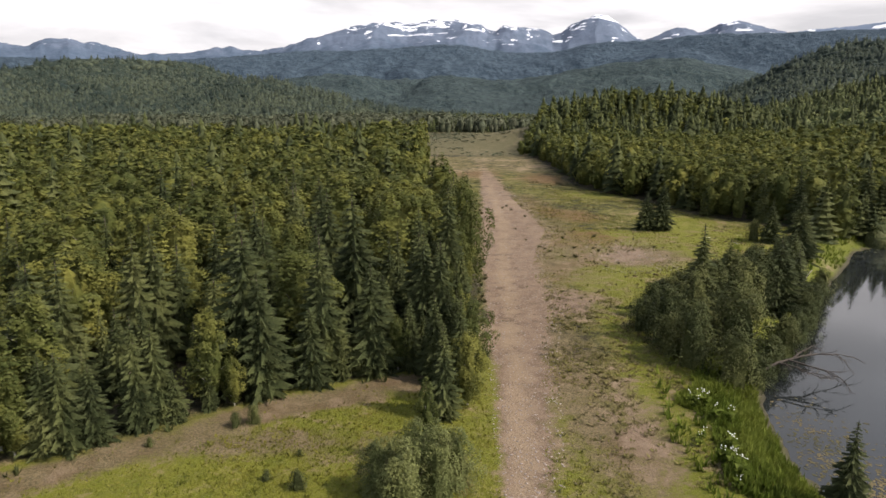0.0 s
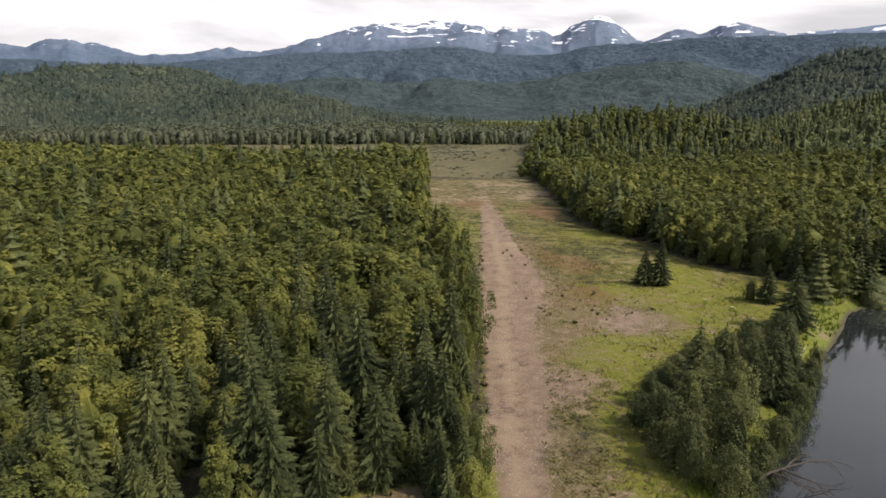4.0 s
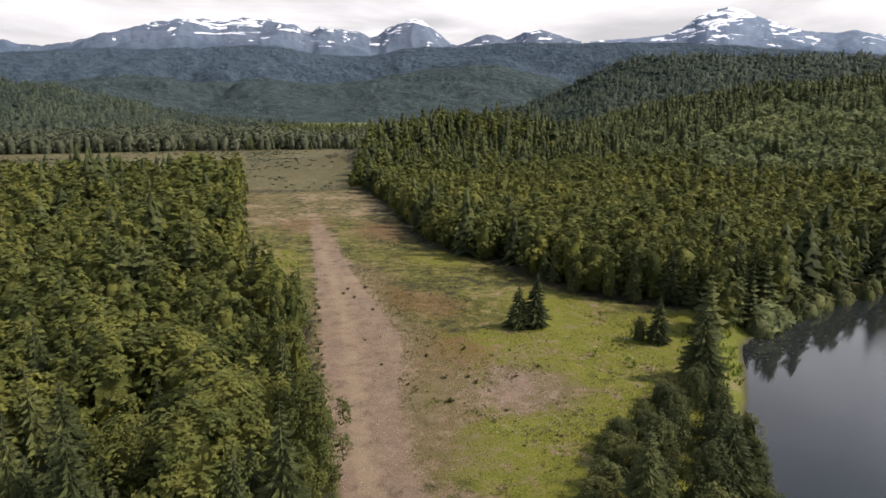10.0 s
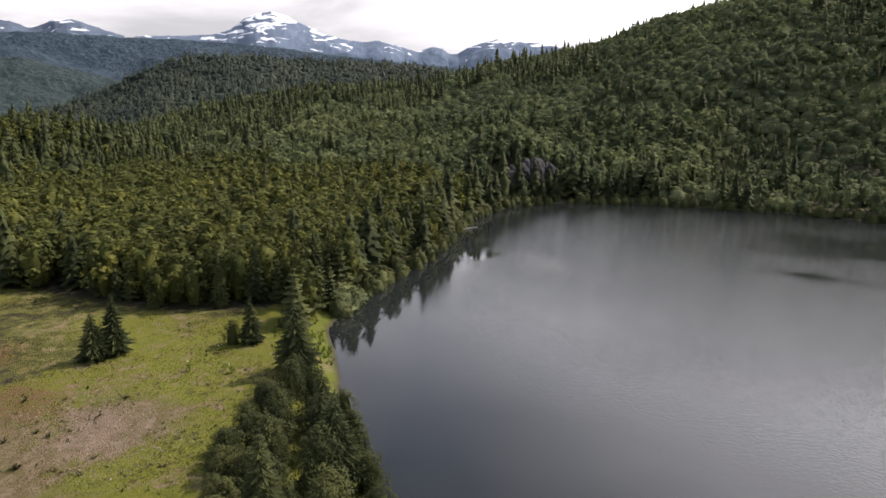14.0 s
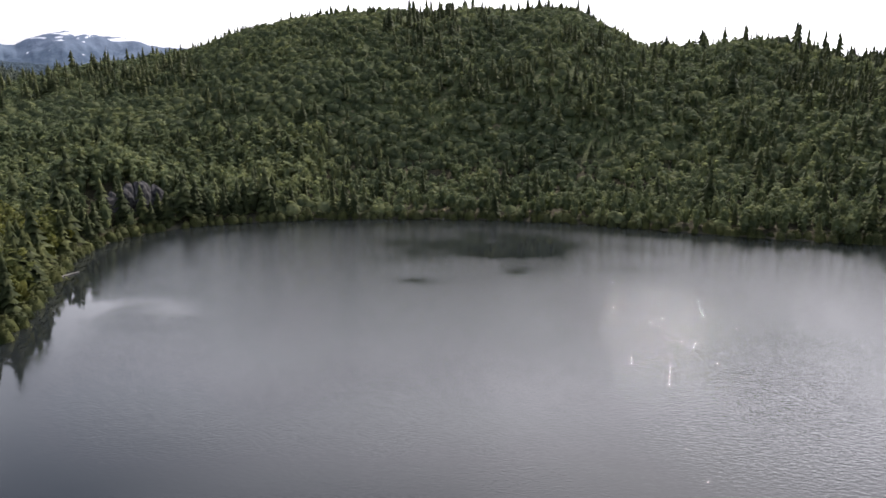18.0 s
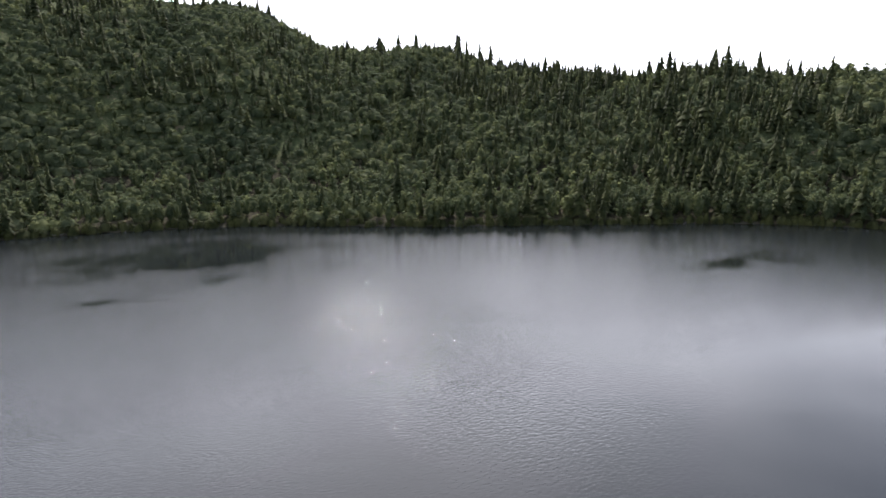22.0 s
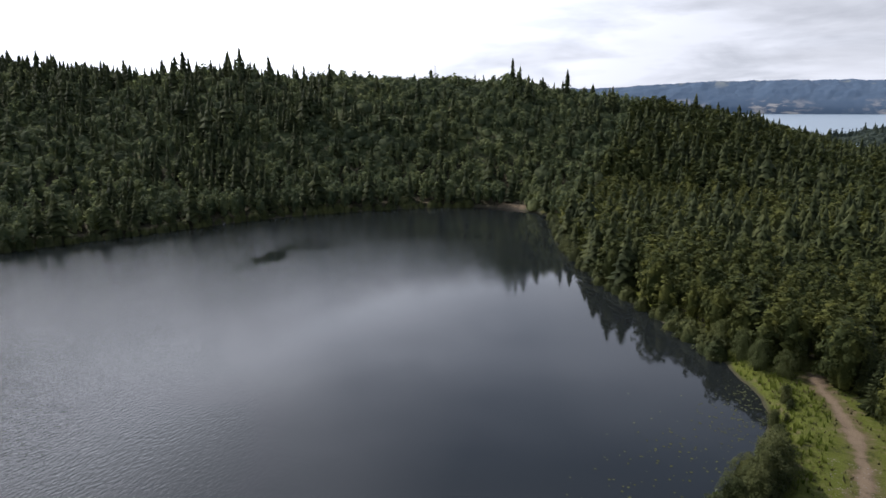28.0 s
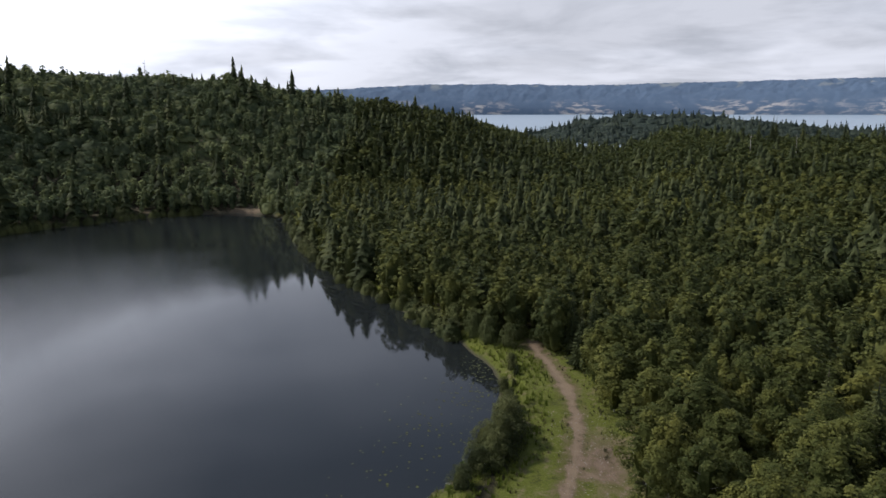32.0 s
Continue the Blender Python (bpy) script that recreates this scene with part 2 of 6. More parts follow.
M_DRYGRASS = foliage("dry_olive_stalks", (0.085, 0.078, 0.026), (0.13, 0.115, 0.040), (0.19, 0.16, 0.065), (0.24, 0.20, 0.10), patch=0.3, translucent=0.25, gap_shade=0.25)
M_WEED = foliage("dry_weeds", (0.060, 0.058, 0.026), (0.092, 0.086, 0.038), (0.13, 0.105, 0.052), (0.16, 0.125, 0.07), patch=0.3, translucent=0.15, gap_shade=0.3)


def bark_material(name, a, c, scale=9.0):
    m, nt, b = material(name, 0.9, 0.15)
    pos = position(nt)
    n = noise_tex(nt, scale, 5.0, pos)
    nt.links.new(mix(nt, maprange(nt, n, 0.35, 0.65), a, c), b.inputs["Base Color"])
    bump(nt, b, n, 0.6, 0.03)
    return m


M_BARK = bark_material("spruce_bark", (0.07, 0.055, 0.045), (0.14, 0.115, 0.095))
M_BIRCH = bark_material("birch_bark", (0.16, 0.15, 0.13), (0.40, 0.38, 0.34), 5.0)
M_DEAD = bark_material("weathered_grey_wood", (0.16, 0.145, 0.13), (0.38, 0.36, 0.33), 7.0)
M_DEADDARK = bark_material("wet_dead_branch", (0.035, 0.03, 0.026), (0.09, 0.075, 0.06), 7.0)
M_ROCK = bark_material("dark_cliff_rock", (0.022, 0.022, 0.024), (0.075, 0.072, 0.07), 0.9)


def plain_material(name, color, rough=0.7):
    m, nt, b = material(name, rough, 0.1)
    leaf = node(nt, "ShaderNodeNewGeometry").outputs["Random Per Island"]
    n = noise_tex(nt, 6.0, 3.0, position(nt))
    v = math2(nt, "ADD", maprange(nt, leaf, 0, 1, 0.75, 1.2), maprange(nt, n, 0.3, 0.7, -0.12, 0.12))
    nt.links.new(mix(nt, 1.0, color, v, "MULTIPLY"), b.inputs["Base Color"])
    return m


M_FLOWER = plain_material("white_umbel_flowers", (0.72, 0.74, 0.62))
M_LILY = plain_material("lily_pad_leaves", (0.07, 0.075, 0.028), 0.9)
M_STONE = plain_material("gravel_stones", (0.27, 0.235, 0.205))


def ground_material():
    """Forest floor, mossy grass, dry strip, gravel; the shares come from the plan, the edges from noise."""
    m, nt, b = material("ground_surface", 0.95, 0.12)
    pos = position(nt)
    big = noise_tex(nt, 0.16, 5.0, pos, 0.6, 0.6)
    mid = noise_tex(nt, 0.7, 6.0, pos, 0.65, 0.3)
    fine = noise_tex(nt, 6.0, 6.0, pos, 0.7)
    grit = noise_tex(nt, 22.0, 3.0, pos, 0.7)

    def share(attr, soft=0.22, wobble=0.9):
        a = nt.nodes.new("ShaderNodeAttribute")
        a.attribute_name = attr
        s = math2(nt, "ADD", a.outputs["Fac"], maprange(nt, big, 0.3, 0.7, -0.26 * wobble, 0.26 * wobble))
        s = math2(nt, "ADD", s, maprange(nt, mid, 0.3, 0.7, -0.30 * wobble, 0.30 * wobble))
        s = math2(nt, "ADD", s, maprange(nt, fine, 0.3, 0.7, -0.16, 0.16))
        return maprange(nt, s, 0.5 - soft, 0.5 + soft)

    duff = mix(nt, maprange(nt, mid, 0.3, 0.7), (0.024, 0.022, 0.014), (0.045, 0.042, 0.022))
    hill = mix(nt, maprange(nt, mid, 0.35, 0.65), (0.052, 0.070, 0.028), (0.092, 0.114, 0.044))
    col = mix(nt, share("hill", 0.3), duff, hill)
    grass = mix(nt, maprange(nt, mid, 0.3, 0.7), (0.094, 0.114, 0.010), (0.150, 0.152, 0.018))
    grass = mix(nt, maprange(nt, fine, 0.42, 0.70, 0, 0.6), grass, (0.168, 0.148, 0.038))
    grass = mix(nt, maprange(nt, noise_tex(nt, 2.2, 4.0, pos, 0.7), 0.52, 0.68, 0, 0.5), grass, (0.053, 0.065, 0.017))
    col = mix(nt, share("green"), col, grass)
    marsh = mix(nt, maprange(nt, mid, 0.3, 0.7), (0.065, 0.062, 0.030), (0.103, 0.093, 0.046))
    col = mix(nt, share("marsh"), col, marsh)
    lush = mix(nt, maprange(nt, fine, 0.35, 0.65), (0.076, 0.098, 0.014), (0.132, 0.148, 0.024))
    col = mix(nt, share("lush"), col, lush)
    dry = mix(nt, maprange(nt, mid, 0.3, 0.7), (0.120, 0.088, 0.046), (0.205, 0.160, 0.090))
    dry = mix(nt, maprange(nt, fine, 0.45, 0.60, 0, 0.8), dry, (0.059, 0.056, 0.026))
    dry = mix(nt, maprange(nt, big, 0.5, 0.7, 0, 0.5), dry, (0.103, 0.059, 0.032))
    col = mix(nt, share("dry"), col, dry)
    heath = mix(nt, maprange(nt, fine, 0.35, 0.65), (0.082, 0.046, 0.018), (0.150, 0.098, 0.044))
    col = mix(nt, share("heath"), col, heath)
    gravel = mix(nt, maprange(nt, mid, 0.3, 0.7), (0.155, 0.106, 0.072), (0.240, 0.170, 0.116))
    gravel = mix(nt, maprange(nt, grit, 0.35, 0.7, 0, 0.6), gravel, (0.112, 0.090, 0.072))
    gravel = mix(nt, maprange(nt, fine, 0.56, 0.68, 0, 0.6), gravel, (0.065, 0.059, 0.034))
    col = mix(nt, share("gravel", 0.3, 1.1), col, gravel)
    sand = mix(nt, maprange(nt, fine, 0.3, 0.7), (0.205, 0.150, 0.098), (0.285, 0.218, 0.146))
    col = mix(nt, math2(nt, "MULTIPLY", share("rut", 0.4, 1.2), 0.85), col, sand)
    mud = mix(nt, mid, (0.045, 0.042, 0.028), (0.09, 0.082, 0.05))
    col = mix(nt, share("mud", 0.25, 0.5), col, mud)
    litter = noise_tex(nt, 11.0, 5.0, pos, 0.75)
    col = mix(nt, maprange(nt, litter, 0.53, 0.70, 0.0, 0.36), col, (0.040, 0.038, 0.014))
    col = mix(nt, maprange(nt, litter, 0.46, 0.33, 0.0, 0.50), col, (0.235, 0.200, 0.115))
    nt.links.new(col, b.inputs["Base Color"])
    h = math2(nt, "ADD", fine, math2(nt, "MULTIPLY", grit, 0.4))
    bump(nt, b, h, 0.9, 0.16)
    return m


M_GROUND = ground_material()


def water_material(name, deep, rough_calm, rough_wind, wave, slope):
    m, nt, b = material(name, 0.06, 0.5)
    b.inputs["IOR"].default_value = 1.33
    pos = position(nt)
    mp0 = node(nt, "ShaderNodeMapping")
    mp0.inputs["Rotation"].default_value = (0, 0, -0.25)
    mp0.inputs["Scale"].default_value = (1.7, 0.8, 1.0)
    nt.links.new(pos, mp0.inputs["Vector"])
    gust = noise_tex(nt, 0.014, 7.0, mp0.outputs[0], 0.62, 1.2)
    # the breeze reaches the open lake; the west and south shores lie in the lee
    fetch = nt.nodes.new("ShaderNodeAttribute")
    fetch.attribute_name = "fetch"
    wind = math2(nt, "ADD", math2(nt, "MULTIPLY", math2(nt, "SUBTRACT", gust, 0.5), 0.9), fetch.outputs["Fac"])
    wind = maprange(nt, wind, 0.05, 1.0)
    nt.links.new(maprange(nt, wind, 0.0, 1.0, rough_calm, rough_wind), b.inputs["Roughness"])
    murk = noise_tex(nt, 0.05, 3.0, pos)
    nt.links.new(mix(nt, murk, deep, tuple(1.8 * c for c in deep)), b.inputs["Base Color"])
    mp = node(nt, "ShaderNodeMapping")
    mp.inputs["Rotation"].default_value = (0, 0, 0.35)
    mp.inputs["Scale"].default_value = (2.0, 1.0, 1.0)
    nt.links.new(pos, mp.inputs["Vector"])
    fine = math2(nt, "MULTIPLY", noise_tex(nt, wave, 2.0, mp.outputs[0], 0.5), maprange(nt, wind, 0.0, 1.0, 0.05 * slope / wave, slope / wave))
    paw = nt.nodes.new("ShaderNodeAttribute")
    paw.attribute_name = "gust"
    longer = math2(nt, "MULTIPLY", noise_tex(nt, 1.25, 1.5, mp.outputs[0], 0.62), maprange(nt, paw.outputs["Fac"], 0.0, 1.0, 0.0, 0.125 / 1.25))
    n = node(nt, "ShaderNodeBump", Distance=1.0, Strength=1.0)
    nt.links.new(math2(nt, "ADD", fine, longer), n.inputs["Height"])
    nt.links.new(n.outputs[0], b.inputs["Normal"])
    return m


M_LAKE = water_material("dark_lake_water", (0.010, 0.012, 0.012), 0.03, 0.08, 2.0, 0.12)
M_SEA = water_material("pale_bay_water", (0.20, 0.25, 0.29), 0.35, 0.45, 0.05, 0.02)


def far_material(name, low, high, rock, snow_from=None, scale=0.012, snowamt=0.585, grain=0.0):
    """Distant slopes: forest below, bare ground above, snow lying in hollows; haze is in the colours."""
    m, nt, b = material(name, 0.95, 0.05)
    pos = position(nt)
    n1 = noise_tex(nt, scale, 8.0, pos, 0.62, 0.5)
    n2 = noise_tex(nt, grain or scale * 6, 6.0, pos, 0.65)
    sep = node(nt, "ShaderNodeSeparateXYZ")
    nt.links.new(pos, sep.inputs[0])
    col = mix(nt, maprange(nt, n2, 0.35, 0.65), low, high)
    if grain:                   # darker and lighter stands of trees
        col = mix(nt, maprange(nt, n1, 0.40, 0.62, 0.0, 0.4), col, tuple(0.7 * c for c in low))
    if snow_from:
        z = math2(nt, "ADD", sep.outputs["Z"], maprange(nt, n1, 0.3, 0.7, -90, 90))
        col = mix(nt, maprange(nt, z, snow_from - 130, snow_from - 20), col, mix(nt, n2, rock, tuple(1.5 * c for c in rock)))
        mp = node(nt, "ShaderNodeMapping")
        mp.inputs["Scale"].default_value = (1.0, 1.0, 3.4)
        mp.inputs["Rotation"].default_value = (0.35, 0.2, 0)
        nt.links.new(pos, mp.inputs["Vector"])
        s = noise_tex(nt, 0.0065, 4.0, mp.outputs[0], 0.55, 1.4)
        up = maprange(nt, sep.outputs["Z"], snow_from - 120, snow_from + 160, -0.16, 0.10)
        s = math2(nt, "ADD", s, up)
        col = mix(nt, maprange(nt, s, snowamt, snowamt + 0.025), col, (0.80, 0.83, 0.88))
    nt.links.new(col, b.inputs["Base Color"])
    bump(nt, b, n2, 1.0 if grain else 0.6, 9.0 if snow_from else 14.0 if grain else 5.0)
    return m


# middle hills: slight haze painted in as a bluer green
M_MIDHILL = far_material("hazy_forested_hill", (0.018, 0.028, 0.025), (0.046, 0.058, 0.040), (0.1, 0.1, 0.1), scale=0.03)
# far slopes and peaks: blue haze of distance mixed into the base colours
M_HAZEHILL = far_material("hazy_forested_slopes", (0.032, 0.050, 0.068), (0.062, 0.087, 0.108), (0.1, 0.1, 0.1), scale=0.012, grain=0.05)
M_FOREHILL = far_material("hazy_forested_foothills", (0.026, 0.041, 0.044), (0.058, 0.078, 0.074), (0.1, 0.1, 0.1), scale=0.02, grain=0.07)
M_SNOWRANGE = far_material("hazy_snow_patched_mountains", (0.054, 0.078, 0.112), (0.074, 0.100, 0.138), (0.076, 0.096, 0.130), snow_from=425, scale=0.006, snowamt=0.572)
M_GLACIER = far_material("hazy_glaciated_mountains", (0.075, 0.108, 0.155), (0.10, 0.135, 0.182), (0.105, 0.135, 0.182), snow_from=400, scale=0.006, snowamt=0.55)


def bluff_material():
    m, nt, b = material("far_bluffs", 0.95, 0.05)
    pos = position(nt)
    sep = node(nt, "ShaderNodeSeparateXYZ")
    nt.links.new(pos, sep.inputs[0])
    n1 = noise_tex(nt, 0.02, 6.0, pos, 0.6)
    big = noise_tex(nt, 0.0022, 4.0, pos, 0.6, 0.5)
    # haze across the bay is painted here as a blue base colour
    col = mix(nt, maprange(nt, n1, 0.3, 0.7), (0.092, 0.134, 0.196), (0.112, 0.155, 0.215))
    mp = node(nt, "ShaderNodeMapping")
    mp.inputs["Scale"].default_value = (0.45, 0.45, 1.6)
    nt.links.new(pos, mp.inputs["Vector"])
    s = noise_tex(nt, 0.03, 5.0, mp.outputs[0], 0.6, 0.4)
    zone = math2(nt, "MULTIPLY", maprange(nt, sep.outputs["Z"], 100, 60), maprange(nt, big, 0.47, 0.56, 0, 1))
    zone = math2(nt, "MULTIPLY", zone, maprange(nt, s, 0.48, 0.58))
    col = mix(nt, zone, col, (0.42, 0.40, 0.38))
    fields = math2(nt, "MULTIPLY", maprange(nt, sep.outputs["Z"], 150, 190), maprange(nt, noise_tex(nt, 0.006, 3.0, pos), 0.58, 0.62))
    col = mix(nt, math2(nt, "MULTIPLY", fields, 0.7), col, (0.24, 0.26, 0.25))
    nt.links.new(col, b.inputs["Base Color"])
    return m


M_BLUFF = bluff_material()

# ============ helpers for meshes ============
def mesh_of(name, verts, faces, mat=None, smooth=False):
    """A mesh from an (n, 3) array of places and an (m, k) array of corners."""
    me = bpy.data.meshes.new(name)
    verts = np.ascontiguousarray(verts, dtype=np.float32)
    faces = np.ascontiguousarray(faces, dtype=np.int32)
    k = faces.shape[1]
    me.vertices.add(len(verts))
    me.vertices.foreach_set("co", verts.ravel())
    me.loops.add(faces.size)
    me.loops.foreach_set("vertex_index", faces.ravel())
    me.polygons.add(len(faces))
    me.polygons.foreach_set("loop_start", np.arange(0, faces.size, k, dtype=np.int32))
    me.polygons.foreach_set("use_smooth", np.full(len(faces), smooth, dtype=bool))
    if mat:
        me.materials.append(mat)
    me.update(calc_edges=True)
    return me


def part(name, me, parent, label=""):
    ob = new(name, me)
    ob.parent = parent
    if label:
        tagged(ob, label)
    return ob


def value_noise(x, y, seed=0):
    """Smooth lattice noise, 0 to 1."""
    xi, yi = np.floor(x).astype(np.int64), np.floor(y).astype(np.int64)
    u, w = x - xi, y - yi
    u, w = u * u * (3 - 2 * u), w * w * (3 - 2 * w)

    def h(a, c):
        n = (a * 374761393 + c * 668265263 + seed * 974634777) & 0x7FFFFFFF
        n = ((n ^ (n >> 13)) * 1274126177) & 0x7FFFFFFF
        return ((n ^ (n >> 16)) & 0xFFFF) / 65535.0

    return (h(xi, yi) * (1 - u) + h(xi + 1, yi) * u) * (1 - w) + (h(xi, yi + 1) * (1 - u) + h(xi + 1, yi + 1) * u) * w


def fbm(x, y, scale, octaves=4, seed=0):
    out, amp, tot = 0.0, 1.0, 0.0
    for k in range(octaves):
        out = out + amp * value_noise(x * scale, y * scale, seed + k * 17)
        tot, amp, scale = tot + amp, amp * 0.5, scale * 2.03
    return out / tot - 0.5


def smooth(a, b, x):
    t = np.clip((x - a) / (b - a), 0, 1)
    return t * t * (3 - 2 * t)


def polyline(points, n, rounds=3):
    """A line through the plan's points, with its corners cut round."""
    p = np.array(points, float)
    for _ in range(rounds):
        q = np.empty((2 * len(p), p.shape[1]))
        nxt = np.vstack([p[1:], p[:1]]) if n == "closed" else np.vstack([p[1:], p[-1:]])
        q[0::2], q[1::2] = 0.75 * p + 0.25 * nxt, 0.25 * p + 0.75 * nxt
        p = q
    return p


def line_dist(x, y, line, closed=False):
    """Distance to a polyline, and the line's third column at the nearest place."""
    best = np.full(x.shape, 1e9)
    val = np.zeros(x.shape)
    pts = np.vstack([line, line[:1]]) if closed else line
    for a, c in zip(pts[:-1], pts[1:]):
        dx, dy = c[0] - a[0], c[1] - a[1]
        L = dx * dx + dy * dy + 1e-9
        t = np.clip(((x - a[0]) * dx + (y - a[1]) * dy) / L, 0, 1)
        d = np.hypot(x - a[0] - t * dx, y - a[1] - t * dy)
        near = d < best
        best = np.where(near, d, best)
        if line.shape[1] > 2:
            val = np.where(near, a[2] + t * (c[2] - a[2]), val)
    return best, val


def inside(x, y, line):
    odd = np.zeros(x.shape, bool)
    for a, c in zip(line, np.roll(line, -1, axis=0)):
        if a[1] != c[1]:
            cross = ((a[1] > y) != (c[1] > y)) & (x < (c[0] - a[0]) * (y - a[1]) / (c[1] - a[1]) + a[0])
            odd ^= cross
    return odd


# ============ the plan ============
LAKE = polyline([(20, 30), (20.5, 36), (22, 42), (26, 48), (33, 56), (40, 66), (49, 77), (58, 89), (73, 97), (96, 102), (112, 111), (127, 117), (163, 131),
                 (191, 118), (207, 75), (207, 30), (203, 0), (186, -32), (168, -90), (147, -152), (101, -196), (69, -187), (57, -150), (35, -108), (18, -86),
                 (8, -75), (4, -64), (0, -57), (2, -45), (4, -36), (9, -28), (15, -12), (19, 10)], "closed", 2)
EAST_CREST = polyline([(313, 306, 34), (334, 267, 47), (349, 239, 55), (370, 193, 62), (378, 169, 73), (389, 125, 88), (398, 81, 85), (402, 18, 88), (400, -12, 94),
                       (399, -45, 76), (398, -64, 65), (393, -110, 66), (378, -131, 68), (362, -143, 59), (346, -155, 53), (299, -191, 48), (277, -206, 47),
                       (251, -222, 54), (229, -237, 45), (205, -251, 48), (154, -274, 47), (141, -278, 44), (123, -283, 48), (99, -290, 42), (48, -302, 31), (4, -299, 20), (-17, -296, 11)], "open", 1)
ROAD_L = [(0, 2.5), (28, 3.0), (45, 3.8), (51, 3.4), (74, 4.7), (95, 5.5), (114, 6.8), (147, 8.8), (168, 9.8), (236, 12.0)]
ROAD_R = [(0, 5.0), (28, 5.6), (37, 7.0), (48, 8.4), (60, 10.8), (74, 11.0), (87, 13.5), (99, 16.5), (118, 15.6), (147, 14.8), (180, 14.2), (236, 13.2)]
FIELD_R = [(20, 20), (40, 20), (52, 17), (61, 18), (70, 27), (78, 41), (90, 52), (97, 60), (103, 54), (113, 46), (136, 40), (151, 33), (168, 32), (180, 33.5), (240, 35), (252, 30)]
FIELD_L = [(20, 2.0), (46, 2.2), (75, 3.4), (112, 5.0), (119, 4.0), (124, -3.0), (165, -4.0), (228, -6.0), (252, -8)]
FOREST_FRONT = [(-120, -25), (-60, 9), (-24, 31), (-18, 35), (-10, 41), (-2, 44.5), (3, 46)]
TRAIL = np.array([(4, 24), (2.2, 14), (-3, 2), (-4, -20), (-4.9, -29), (-5.7, -32), (-6.6, -36), (-7.5, -40.5), (-7.9, -46), (-7.6, -52), (-6.2, -59.2), (-4.0, -69)], float)


def tab(table, v):
    a = np.array(table, float)
    return np.interp(v, a[:, 0], a[:, 1])


def sectors(x, y):
    """Signed distances and shares that the plan is made of."""
    d_shore, _ = line_dist(x, y, LAKE, True)
    d_shore = np.where(inside(x, y, LAKE), -d_shore, d_shore) + 1.6 * fbm(x, y, 0.22, 3, 81)
    return d_shore


def height(x, y, d_shore=None):
    """Ground level; the lake's surface is 0."""
    x, y = np.asarray(x, float), np.asarray(y, float)
    if d_shore is None:
        d_shore = sectors(x, y)
    land = 1.0 + 0.25 * fbm(x, y, 0.05, 3, 3) + 0.10 * fbm(x, y, 0.35, 2, 9)
    z = np.where(d_shore > 0, land * smooth(0.0, 3.2, d_shore), -2.5 * smooth(0, 9, -d_shore))
    # ridge across the lake
    d, crest = line_dist(x, y, EAST_CREST)
    run = np.clip(d_shore, 0, None)
    share = run / (run + d + 1e-6)
    rough = 1 + 0.16 * fbm(x, y, 0.018, 4, 21)
    slope = crest * smooth(-0.12, 1.08, share) * (0.25 + 0.75 * smooth(0.0, 0.5, share))
    east = smooth(-40, 60, (x - 120) * 0.8 + np.clip(-120 - y, 0, 160) * 0.9 - np.clip(y - 150, 0, 200) * 0.35)
    beyond = smooth(0, 160, np.hypot(x - 1.6, y - 25) - 430)
    z = z + np.where(d_shore > 0, slope * rough * east * (1 - beyond) * np.exp(-(np.clip(d - 190, 0, None) / 60) ** 2), 0)
    # wooded knoll north of the lake, rocky knoll at its corner, rise to the south-west
    z = z + 18 * np.exp(-(((x - 104) / 68) ** 2 + ((y - 338 + 0.10 * (x - 104)) / 36) ** 2)) * (d_shore > 0)
    z = z + 13 * np.exp(-(((x - 196) / 20) ** 2 + ((y - 146) / 14) ** 2)) * smooth(0, 12, d_shore)
    sw = smooth(120, 330, np.hypot(x, y - 25)) * smooth(-40, -160, y) * smooth(0.17, 0.27, -x / np.maximum(1, 25 - y))
    z = z + 14 * sw * (1 - smooth(420, 620, np.hypot(x, y)))
    z = z - 30 * smooth(430, 620, np.hypot(x, y)) * smooth(-150, -380, y)
    return z


# ============ ground ============
CX, CY = 1.0, 15.0
rings = np.concatenate([[0.05, 0.8], np.arange(2, 60, 1.3), np.arange(60, 200, 2.2), np.arange(200, 470, 4.0), np.geomspace(470, 4950, 42)])
NAZ = 600
az = np.arange(NAZ) * 2 * np.pi / NAZ
RR, AA = np.meshgrid(rings, az, indexing="ij")
GX, GY = CX + RR * np.sin(AA), CY + RR * np.cos(AA)
SH = sectors(GX, GY)
GZ = height(GX, GY, SH)
gi = np.arange(len(rings) * NAZ).reshape(len(rings), NAZ)
gj = np.roll(gi, -1, axis=1)
quads = np.stack([gi[:-1], gj[:-1], gj[1:], gi[1:]], -1).reshape(-1, 4)[:, ::-1]
ground_mesh = mesh_of("ground", np.stack([GX, GY, GZ], -1).reshape(-1, 3), quads, M_GROUND, True)


def attr(me, name, values):
    a = me.attributes.new(name, "FLOAT", "POINT")
    a.data.foreach_set("value", np.ascontiguousarray(values, dtype=np.float32).ravel())


rl, rr_ = tab(ROAD_L, GY), tab(ROAD_R, GY)
fl, fr = tab(FIELD_L, GY), tab(FIELD_R, GY)
front = tab(FOREST_FRONT, GX)
south_field = smooth(1.5, -0.5, GY - front) * smooth(-14, -4, GY) * smooth(26, 20, GX)
field = smooth(-0.5, 1.0, GX - fl) * smooth(0.8, -0.8, GX - fr) * smooth(254, 248, GY) * smooth(16, 20, GY)
meadow = smooth(246, 258, GY) * smooth(520, 480, GY) * smooth(60, 30, GX - (GY - 250) * 0.06) * smooth(6, -6, 258 - 0.37 * GX - GY)
td, _ = line_dist(GX, GY, TRAIL)
trail_bank = smooth(9, 5, td) * (GY < 16) * (GX < 12)
